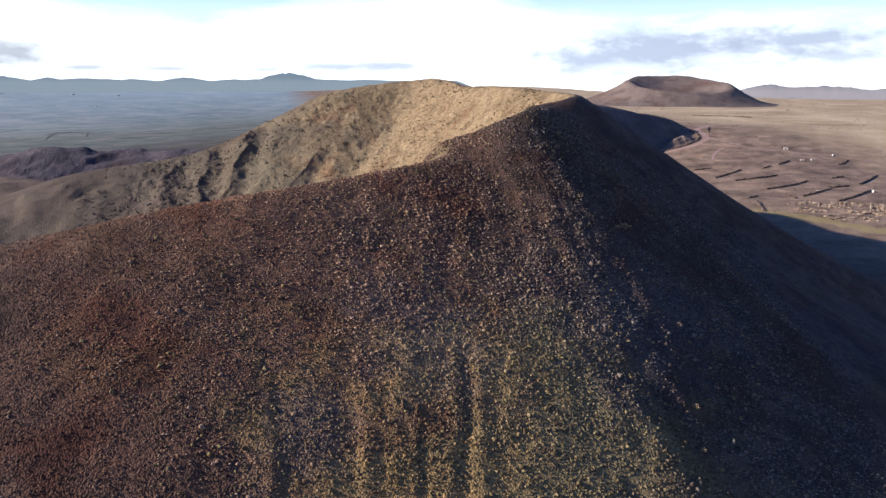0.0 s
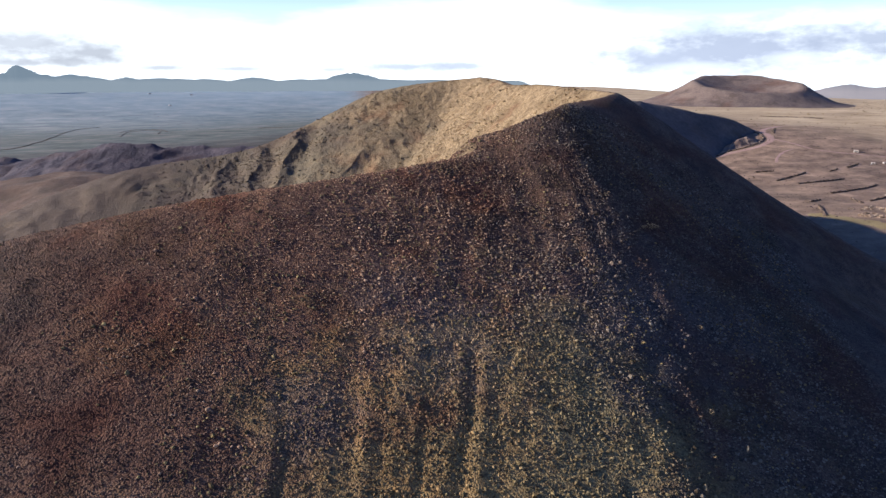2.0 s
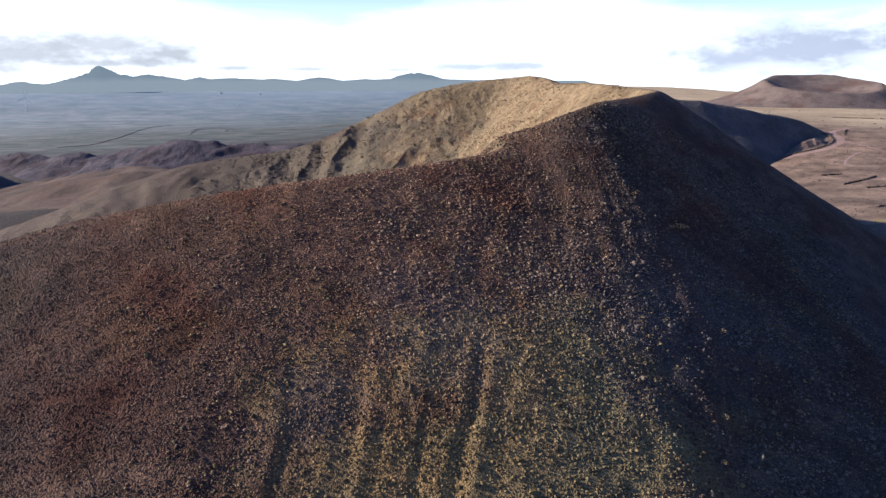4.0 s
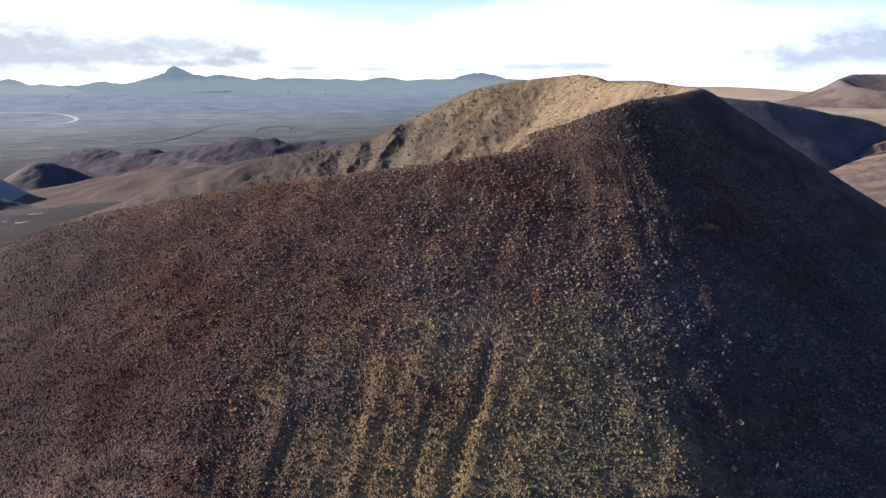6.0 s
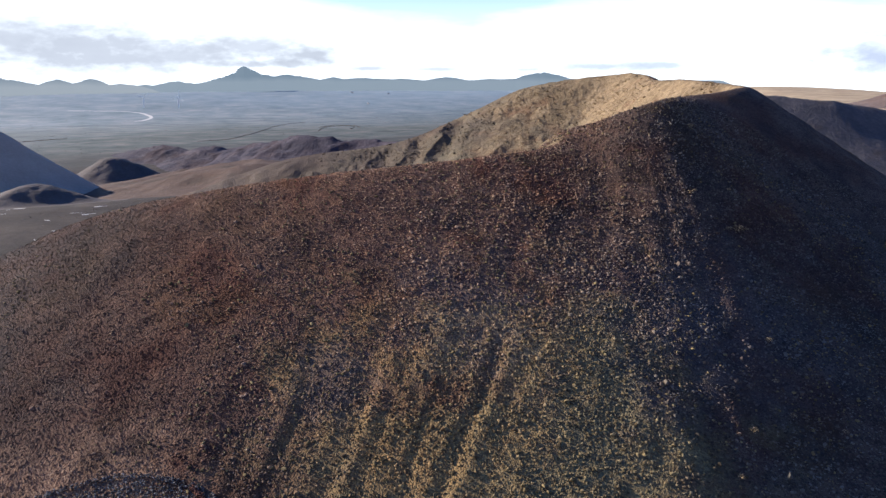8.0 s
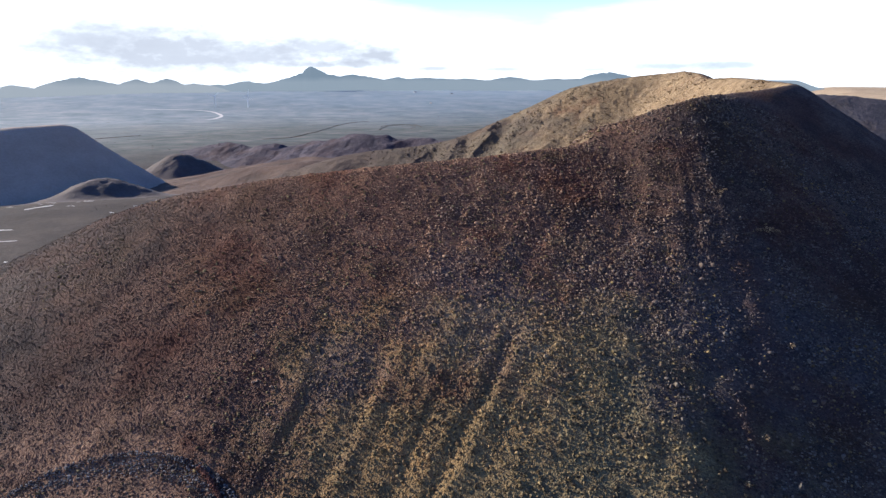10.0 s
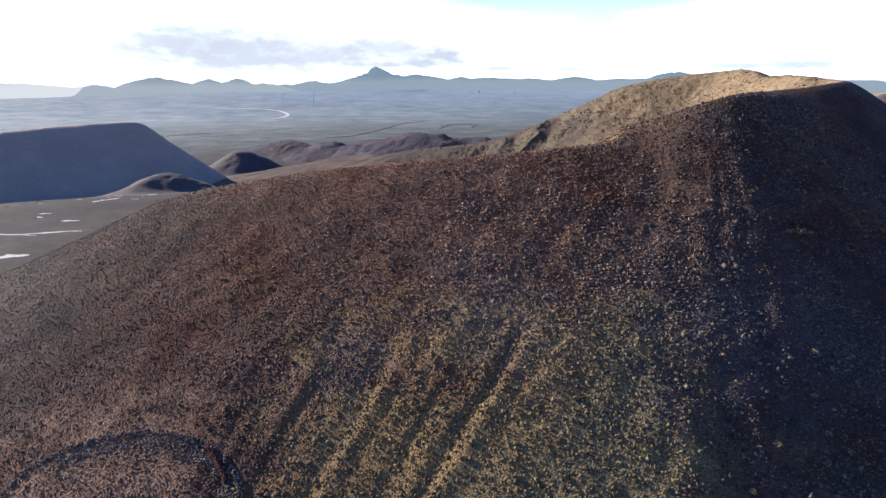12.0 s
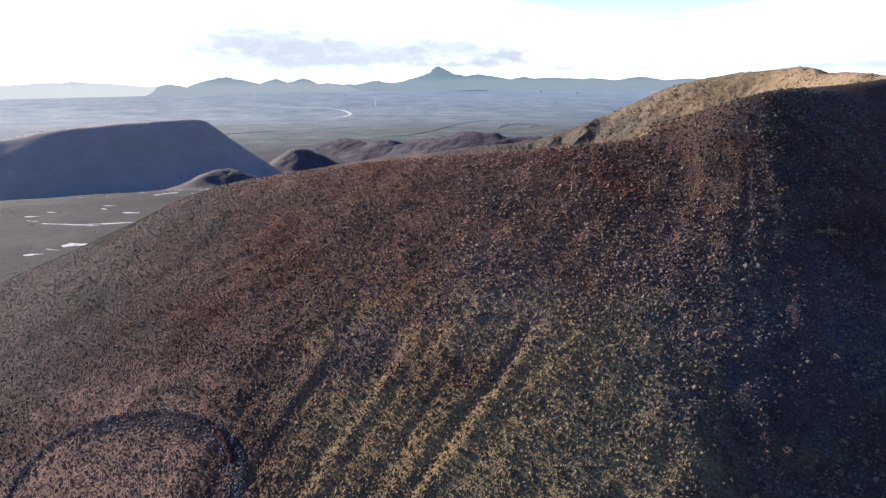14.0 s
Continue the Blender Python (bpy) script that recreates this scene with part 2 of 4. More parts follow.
# ---- materials ----
def earth(name, dark, mid, light, size=6.0, fine=0.5, rough=0.95, bump=0.5, island=0.0, tints=(), cells=0.0):
    """Loose ground or rock: three tones over two sizes of noise, patches of other tints, fine relief.
    tints: (colour, size of the patches, how much of the ground, seed)."""
    m = bpy.data.materials.new(name)
    m.use_nodes = True
    nt = m.node_tree
    bsdf = nt.nodes["Principled BSDF"]
    pos = nt.nodes.new("ShaderNodeNewGeometry")
    p = pos.outputs["Position"]
    big = shade(nt, "ShaderNodeTexNoise", Vector=p, Scale=1 / size, Detail=5.0, Roughness=0.6).outputs[0]
    small = shade(nt, "ShaderNodeTexNoise", Vector=p, Scale=1 / fine, Detail=4.0, Roughness=0.65).outputs[0]
    both = math_node(nt, "ADD", math_node(nt, "MULTIPLY", big, 0.55), math_node(nt, "MULTIPLY", small, 0.45))
    height = small
    if cells:
        # pebbles: each cell is a rounded lump with a tone of its own
        stones = shade(nt, "ShaderNodeTexVoronoi", Vector=p, Scale=1 / cells, Randomness=1.0)
        tone = shade(nt, "ShaderNodeSeparateXYZ", i_0=stones.outputs["Color"]).outputs[0]
        both = math_node(nt, "ADD", both, math_node(nt, "MULTIPLY", math_node(nt, "SUBTRACT", tone, 0.5), 0.28))
        height = math_node(nt, "SUBTRACT", math_node(nt, "MULTIPLY", small, 0.3), stones.outputs["Distance"])
    if island:
        rnd = math_node(nt, "MULTIPLY", math_node(nt, "SUBTRACT", pos.outputs["Random Per Island"], 0.5), island)
        both = math_node(nt, "ADD", both, rnd)
    c = ramp(nt, both, [(0.3, dark), (0.5, mid), (0.7, light)])
    for k, (tint, wide, share, seed) in enumerate(tints):
        off = shade(nt, "ShaderNodeVectorMath", i_0=p, i_1=(seed * 37.0, seed * 91.0, 0.0)).outputs[0]
        t = shade(nt, "ShaderNodeTexNoise", Vector=off, Scale=1 / wide, Detail=4.0, Roughness=0.55).outputs[0]
        f = ramp(nt, t, [(0.62 - share * 0.3, grey(0)), (0.74 - share * 0.3, grey(0.85))])
        c = mixed(nt, f, c, mixed(nt, 0.8, tint, mixed(nt, 0.5, c, tint, "OVERLAY")))
    nt.links.new(c, bsdf.inputs["Base Color"])
    bsdf.inputs["Roughness"].default_value = rough
    bsdf.inputs["Specular IOR Level"].default_value = 0.15
    if bump:
        b = shade(nt, "ShaderNodeBump", Height=height, Strength=bump, Distance=(cells or fine) * 0.6)
        nt.links.new(b.outputs[0], bsdf.inputs["Normal"])
    return m


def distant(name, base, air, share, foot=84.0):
    """Far mountains as if through many kilometres of bright air: dark rock, the haze put in as emission, brighter at
    the foot.
    """
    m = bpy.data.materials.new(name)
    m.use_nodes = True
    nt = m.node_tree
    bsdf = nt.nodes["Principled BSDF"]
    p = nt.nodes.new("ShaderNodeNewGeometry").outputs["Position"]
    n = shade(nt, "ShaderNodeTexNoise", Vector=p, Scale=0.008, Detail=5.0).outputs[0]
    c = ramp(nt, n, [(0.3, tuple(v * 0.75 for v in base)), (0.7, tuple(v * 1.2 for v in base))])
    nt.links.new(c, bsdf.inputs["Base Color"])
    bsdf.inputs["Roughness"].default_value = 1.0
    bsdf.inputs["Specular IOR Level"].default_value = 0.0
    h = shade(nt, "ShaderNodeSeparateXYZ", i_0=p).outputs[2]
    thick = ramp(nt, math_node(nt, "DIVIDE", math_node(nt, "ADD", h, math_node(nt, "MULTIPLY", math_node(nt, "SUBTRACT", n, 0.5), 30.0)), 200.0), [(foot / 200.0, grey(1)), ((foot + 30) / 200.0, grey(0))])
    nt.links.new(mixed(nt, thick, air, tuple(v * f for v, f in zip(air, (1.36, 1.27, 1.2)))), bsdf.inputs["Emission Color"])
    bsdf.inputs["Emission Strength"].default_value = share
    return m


def plain(name, colour, rough=0.8, metal=0.0):
    m = bpy.data.materials.new(name)
    m.use_nodes = True
    nt = m.node_tree
    bsdf = nt.nodes["Principled BSDF"]
    p = nt.nodes.new("ShaderNodeNewGeometry").outputs["Position"]
    n = shade(nt, "ShaderNodeTexNoise", Vector=p, Scale=1.5, Detail=4.0).outputs[0]
    c = ramp(nt, n, [(0.3, tuple(v * 0.8 for v in colour)), (0.7, tuple(min(1, v * 1.1) for v in colour))])
    nt.links.new(c, bsdf.inputs["Base Color"])
    bsdf.inputs["Roughness"].default_value, bsdf.inputs["Metallic"].default_value = rough, metal
    return m


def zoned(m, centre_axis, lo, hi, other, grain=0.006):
    """Blends the base colour of m into other tones along a direction of the plan, with a ragged border."""
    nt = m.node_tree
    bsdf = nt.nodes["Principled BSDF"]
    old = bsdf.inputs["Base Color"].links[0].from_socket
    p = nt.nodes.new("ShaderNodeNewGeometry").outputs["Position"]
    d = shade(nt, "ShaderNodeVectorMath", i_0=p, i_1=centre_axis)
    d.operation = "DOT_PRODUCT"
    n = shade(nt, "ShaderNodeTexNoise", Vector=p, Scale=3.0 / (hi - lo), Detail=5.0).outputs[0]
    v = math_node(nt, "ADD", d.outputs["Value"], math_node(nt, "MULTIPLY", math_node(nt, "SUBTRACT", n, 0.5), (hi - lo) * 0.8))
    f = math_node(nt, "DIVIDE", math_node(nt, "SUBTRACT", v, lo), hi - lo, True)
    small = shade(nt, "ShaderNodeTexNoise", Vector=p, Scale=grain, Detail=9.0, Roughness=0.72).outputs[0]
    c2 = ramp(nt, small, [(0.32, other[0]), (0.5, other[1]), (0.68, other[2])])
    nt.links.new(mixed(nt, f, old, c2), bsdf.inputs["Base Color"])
    return m


def spotted(m, cx, cy, rad, tones, share=0.85):
    """Another tone of earth round a place of the plan, with a ragged border."""
    nt = m.node_tree
    bsdf = nt.nodes["Principled BSDF"]
    old = bsdf.inputs["Base Color"].links[0].from_socket
    geo = nt.nodes.new("ShaderNodeNewGeometry")
    p = geo.outputs["Position"]
    flatp = shade(nt, "ShaderNodeVectorMath", i_0=p, i_1=(1, 1, 0))
    flatp.operation = "MULTIPLY"
    d = shade(nt, "ShaderNodeVectorMath", i_0=flatp.outputs[0], i_1=(cx, cy, 0))
    d.operation = "DISTANCE"
    n = shade(nt, "ShaderNodeTexNoise", Vector=p, Scale=4.0 / rad, Detail=6.0, Roughness=0.65).outputs[0]
    v = math_node(nt, "ADD", math_node(nt, "DIVIDE", d.outputs["Value"], rad), math_node(nt, "MULTIPLY", math_node(nt, "SUBTRACT", n, 0.5), 2.4))
    f = ramp(nt, v, [(0.35, grey(share)), (1.0, grey(0))])
    small = shade(nt, "ShaderNodeTexNoise", Vector=p, Scale=2.2, Detail=5.0, Roughness=0.65).outputs[0]
    small = math_node(nt, "ADD", small, math_node(nt, "MULTIPLY", math_node(nt, "SUBTRACT", geo.outputs["Random Per Island"], 0.5), 0.35))
    c2 = ramp(nt, small, [(0.32, tones[0]), (0.5, tones[1]), (0.68, tones[2])])
    nt.links.new(mixed(nt, f, old, c2), bsdf.inputs["Base Color"])
    return m


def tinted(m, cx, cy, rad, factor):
    """Multiplies the base colour by factor round a place of the plan, keeping the grain."""
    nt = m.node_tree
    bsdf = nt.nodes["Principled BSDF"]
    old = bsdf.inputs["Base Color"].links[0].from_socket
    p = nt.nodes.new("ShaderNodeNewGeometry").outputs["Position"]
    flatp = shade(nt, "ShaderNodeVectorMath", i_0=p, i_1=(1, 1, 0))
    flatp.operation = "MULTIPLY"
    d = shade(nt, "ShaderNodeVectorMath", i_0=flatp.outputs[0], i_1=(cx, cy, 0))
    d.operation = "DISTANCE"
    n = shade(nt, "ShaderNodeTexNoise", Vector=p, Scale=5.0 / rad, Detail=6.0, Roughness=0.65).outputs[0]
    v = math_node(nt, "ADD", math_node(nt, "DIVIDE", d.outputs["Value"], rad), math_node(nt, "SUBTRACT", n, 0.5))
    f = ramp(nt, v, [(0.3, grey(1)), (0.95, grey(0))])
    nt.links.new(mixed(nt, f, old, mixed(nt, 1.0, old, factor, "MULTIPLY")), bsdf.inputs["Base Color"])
    return m


CINDER = earth("red_brown_cinder", (0.046, 0.029, 0.022), (0.108, 0.062, 0.043), (0.185, 0.115, 0.074), 5.0, 0.35, bump=0.9, cells=0.28,
               tints=(((0.17, 0.060, 0.034), 18.0, 0.4, 1), ((0.18, 0.110, 0.050), 16.0, 0.3, 2), ((0.075, 0.062, 0.058), 12.0, 0.25, 3)))
STONE = earth("lichened_basalt", (0.060, 0.040, 0.029), (0.150, 0.098, 0.066), (0.260, 0.188, 0.130), 6.0, 0.3, island=0.52, bump=0.3,
              tints=(((0.19, 0.074, 0.044), 18.0, 0.35, 1), ((0.16, 0.125, 0.075), 9.0, 0.3, 9)))
OCHRE = ((0.068, 0.047, 0.024), (0.182, 0.124, 0.055), (0.300, 0.214, 0.095))
ASH = ((0.034, 0.034, 0.037), (0.075, 0.072, 0.072), (0.145, 0.134, 0.125))
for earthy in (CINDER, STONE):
    spotted(earthy, 14, 82, 46, OCHRE, 0.85)
    # grey ash cinder by the spur, its tone lowered to deepen the shade there
    spotted(earthy, 36, 128, 24, ASH, 0.3)
    spotted(earthy, -4, 112, 16, ASH, 0.35)
    spotted(earthy, -20, 92, 9, ASH, 0.4)
    # tones down by colour the strip that grazing sun brightens beside the spur
    tinted(earthy, 18, 158, 34, (0.82, 0.80, 0.80))
    tinted(earthy, -50, 52, 80, (0.92, 0.83, 0.80))
    # upper flank: rust tone, plus lightening in the colour for stronger sunlight
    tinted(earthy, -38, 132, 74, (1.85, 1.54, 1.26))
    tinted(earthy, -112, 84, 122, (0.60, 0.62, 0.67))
    # next two put shade into the colour: east flank darker and bluer
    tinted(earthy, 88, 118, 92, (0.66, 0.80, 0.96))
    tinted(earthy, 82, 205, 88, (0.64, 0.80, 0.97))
    spotted(earthy, -41, 52, 27, ((0.115, 0.060, 0.036), (0.235, 0.125, 0.072), (0.35, 0.205, 0.12)), 0.8)
TUFT = earth("dry_scrub", (0.085, 0.058, 0.027), (0.17, 0.118, 0.052), (0.26, 0.185, 0.085), 4.0, 0.25, island=0.4, bump=0.3)
CRATER = earth("ochre_crater_rock", (0.145, 0.094, 0.050), (0.245, 0.165, 0.088), (0.345, 0.245, 0.138), 3.0, 0.6, bump=0.75, cells=0.55,
               tints=(((0.25, 0.125, 0.075), 18.0, 0.25, 5), ((0.17, 0.135, 0.085), 25.0, 0.35, 6), ((0.13, 0.095, 0.06), 6.0, 0.2, 7)))
spotted(CRATER, -150, 340, 125, ((0.042, 0.036, 0.027), (0.088, 0.073, 0.049), (0.155, 0.125, 0.082)), 0.8)
spotted(CRATER, -255, 312, 200, ((0.046, 0.031, 0.023), (0.078, 0.053, 0.039), (0.120, 0.084, 0.060)), 0.95)
PLAIN = earth("lava_plain", (0.055, 0.042, 0.033), (0.108, 0.080, 0.060), (0.175, 0.132, 0.098), 30.0, 4.0, bump=0.25,
              tints=(((0.12, 0.10, 0.075), 110.0, 0.3, 4), ((0.17, 0.105, 0.075), 45.0, 0.2, 8)))
zoned(PLAIN, (-1.0, 0.0, 0), 170, 240, ((0.026, 0.017, 0.012), (0.042, 0.028, 0.020), (0.078, 0.054, 0.039)), 0.03)
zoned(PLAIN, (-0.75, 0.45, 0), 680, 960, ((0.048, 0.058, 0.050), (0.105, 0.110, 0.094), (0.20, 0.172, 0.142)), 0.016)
# next three put distance haze into the plain's colour, paler and bluer outwards
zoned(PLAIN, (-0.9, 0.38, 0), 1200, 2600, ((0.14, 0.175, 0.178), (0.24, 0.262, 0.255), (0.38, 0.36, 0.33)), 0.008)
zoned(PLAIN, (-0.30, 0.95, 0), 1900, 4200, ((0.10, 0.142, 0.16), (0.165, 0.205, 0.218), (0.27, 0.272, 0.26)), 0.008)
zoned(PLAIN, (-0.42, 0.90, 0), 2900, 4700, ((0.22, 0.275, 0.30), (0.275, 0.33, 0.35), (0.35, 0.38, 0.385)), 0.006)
zoned(PLAIN, (0.92, 0.25, 0), 160, 320, ((0.08, 0.053, 0.038), (0.205, 0.135, 0.094), (0.37, 0.245, 0.165)), 0.05)
zoned(PLAIN, (0.92, 0.25, 0), 430, 560, ((0.27, 0.185, 0.108), (0.42, 0.30, 0.178), (0.54, 0.405, 0.25)), 0.012)
# base colour lifted well above cinder to stand in for haze over the shaded hill
HAZED_HILL = earth("hazed_cinder_hill", (0.38, 0.278, 0.20), (0.47, 0.345, 0.25), (0.55, 0.41, 0.30), 30.0, 2.0, bump=0.4)
GREY_MOUND = earth("grey_brown_mound", (0.075, 0.058, 0.050), (0.115, 0.090, 0.077), (0.155, 0.123, 0.105), 20.0, 2.0, bump=0.4)
BROWN_HILL = earth("brown_cinder_hill", (0.042, 0.027, 0.021), (0.082, 0.052, 0.039), (0.135, 0.085, 0.063), 22.0, 2.0, bump=0.4)
CONE_HILL = earth("brown_cone_soil", (0.095, 0.068, 0.058), (0.165, 0.118, 0.097), (0.25, 0.18, 0.142), 26.0, 3.0, bump=0.8,
                  tints=(((0.21, 0.115, 0.08), 60.0, 0.3, 2), ((0.09, 0.07, 0.06), 35.0, 0.2, 3)))
# dark bluish tones put the hill's shade into its colour, tan streaks its sunlit bands
SHADE_TONED_HILL = earth("shade_toned_hill", (0.048, 0.043, 0.046), (0.088, 0.076, 0.075), (0.155, 0.125, 0.110), 30.0, 3.0, bump=0.6,
                  tints=(((0.17, 0.12, 0.09), 22.0, 0.15, 5),))
QUARRY = earth("purple_quarry_rock", (0.026, 0.023, 0.031), (0.060, 0.047, 0.056), (0.135, 0.104, 0.104), 22.0, 3.0, bump=0.8,
               tints=(((0.13, 0.070, 0.056), 40.0, 0.35, 4), ((0.24, 0.20, 0.20), 25.0, 0.2, 6)))
SWELL = earth("orange_brown_swell", (0.070, 0.042, 0.029), (0.115, 0.071, 0.049), (0.165, 0.110, 0.076), 40.0, 4.0, bump=0.4,
              tints=(((0.125, 0.072, 0.050), 70.0, 0.4, 4), ((0.080, 0.070, 0.053), 45.0, 0.3, 6)))
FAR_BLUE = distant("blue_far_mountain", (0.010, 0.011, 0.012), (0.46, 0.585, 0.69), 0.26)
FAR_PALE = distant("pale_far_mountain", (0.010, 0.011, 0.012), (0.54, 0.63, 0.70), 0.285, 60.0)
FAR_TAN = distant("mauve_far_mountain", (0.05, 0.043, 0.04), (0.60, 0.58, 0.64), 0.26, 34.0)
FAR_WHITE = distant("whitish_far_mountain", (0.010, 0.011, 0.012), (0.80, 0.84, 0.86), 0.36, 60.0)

# ---- ground and hills ----
def mesh_of(name, verts, faces, mat, smooth=True):
    """A mesh object from arrays; all faces have the same number of corners."""
    verts, faces = np.asarray(verts, np.float32), np.asarray(faces, np.int32)
    me = bpy.data.meshes.new(name)
    me.vertices.add(len(verts))
    me.vertices.foreach_set("co", verts.ravel())
    me.loops.add(faces.size)
    me.loops.foreach_set("vertex_index", faces.ravel())
    me.polygons.add(len(faces))
    me.polygons.foreach_set("loop_start", np.arange(0, faces.size, faces.shape[1], dtype=np.int32))
    me.polygons.foreach_set("use_smooth", np.full(len(faces), smooth))
    me.update(calc_edges=True)
    me.materials.append(mat)
    return new(name, me)


def grid_faces(nu, nv, wrap=False):
    u, v = np.meshgrid(np.arange(nu if wrap else nu - 1), np.arange(nv - 1), indexing="ij")
    w = (u + 1) % nu
    return np.stack([u * nv + v, w * nv + v, w * nv + v + 1, u * nv + v + 1], -1).reshape(-1, 4)


def make_ground():
    rings = np.concatenate([np.linspace(0, 900, 130), 900 * (4950 / 900) ** (np.arange(1, 111) / 110)])
    az = np.linspace(0, 2 * math.pi, 420, endpoint=False)
    a, r = np.meshgrid(az, rings, indexing="ij")
    x, y = r * np.cos(a), r * np.sin(a)
    v = np.stack([x, y, ground_z(x, y)], -1).reshape(-1, 3)
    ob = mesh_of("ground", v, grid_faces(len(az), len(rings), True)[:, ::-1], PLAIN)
    return tagged(ob, "wide arid plain of brown lava soil and dry grass", "ground", kind="structure")


def make_volcano():
    xs = np.concatenate([np.arange(-290, -150, 2.0), np.arange(-150, -80, 0.7), np.arange(-80, 66, 0.45), np.arange(66, 100, 0.8), np.arange(100, 190, 2.5)])
    ys = np.concatenate([np.arange(-40, 36, 3.0), np.arange(36, 150, 0.45), np.arange(150, 200, 0.6), np.arange(200, 280, 2.0), np.arange(280, 395, 0.9), np.arange(395, 540, 3.0)])
    x, y = np.meshgrid(xs, ys, indexing="ij")
    z, inner, fall = volcano_z(x, y, True)
    g = ground_z(x, y)
    v = np.stack([x, y, np.maximum(z, g - 4)], -1).reshape(-1, 3)
    f = grid_faces(len(xs), len(ys))
    above = (z > g - 1.5).ravel()
    f = f[above[f].any(1)]
    used = np.unique(f)
    back = np.zeros(len(v), int)
    back[used] = np.arange(len(used))
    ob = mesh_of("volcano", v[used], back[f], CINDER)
    me = ob.data
    me.materials.append(CRATER)
    relief = Relief(xs, ys, z, inner, fall)
    mid = v[used][back[f]].mean(1)
    cx, cy = mid[:, 0], mid[:, 1]
    inside = relief.at(cx, cy, 1) + 0.12 * fbm(cx, cy, 5, 3, 90)
    me.polygons.foreach_set("material_index", ((inside > 0.55) & (cy > 150 + 0.3 * cx)).astype(np.int32))
    tagged(ob, "red-brown cinder cone with a breached ochre crater and stony flanks", "volcano")
    return ob, relief


def mound(name, cx, cy, rx, ry, turn, top, mat, label, category="hill", shape=1.4, rough=1.5, crater=None, n=90, flat=0.0, tilt=0.0):
    """A rounded or flat-topped hill on the plain. crater: (radius share, depth)."""
    rs = np.concatenate([np.linspace(0, 1, 46), [1.08, 1.2]])
    az = np.linspace(0, 2 * math.pi, n, endpoint=False)
    a, r = np.meshgrid(az, rs, indexing="ij")
    wob = 1 + 0.10 * np.sin(2 * a + cx) + 0.06 * np.sin(3 * a + cy) + 0.03 * np.sin(7 * a + top)
    lx, ly = r * rx * np.cos(a) * wob, r * ry * np.sin(a) * wob
    c, s = math.cos(radians(turn)), math.sin(radians(turn))
    x, y = cx + lx * c - ly * s, cy + lx * s + ly * c
    g = ground_z(x, y)
    high = top - float(ground_z(cx, cy))
    q = np.clip((r - flat) / (1 - flat), 0, 1)
    p = (0.5 + 0.5 * np.cos(math.pi * q)) ** shape
    p = np.where(r > 1, 0, p)
    z = g + high * p * (1 + tilt * (ly / ry)) + rough * fbm(x, y, max(rx, ry) * 0.22, 4, int(abs(cx)) % 50) * np.clip(p * 3, 0, 1)
    if crater:
        share, depth = crater
        z = z - depth * (1 - step(share * 0.25, share, r))
    z = np.where(r > 1.01, g - 6, z)
    ob = mesh_of(name, np.stack([x, y, z], -1).reshape(-1, 3), grid_faces(n, len(rs), True)[:, ::-1], mat)
    return tagged(ob, label, category)


ground = make_ground()
volcano, RELIEF = make_volcano()


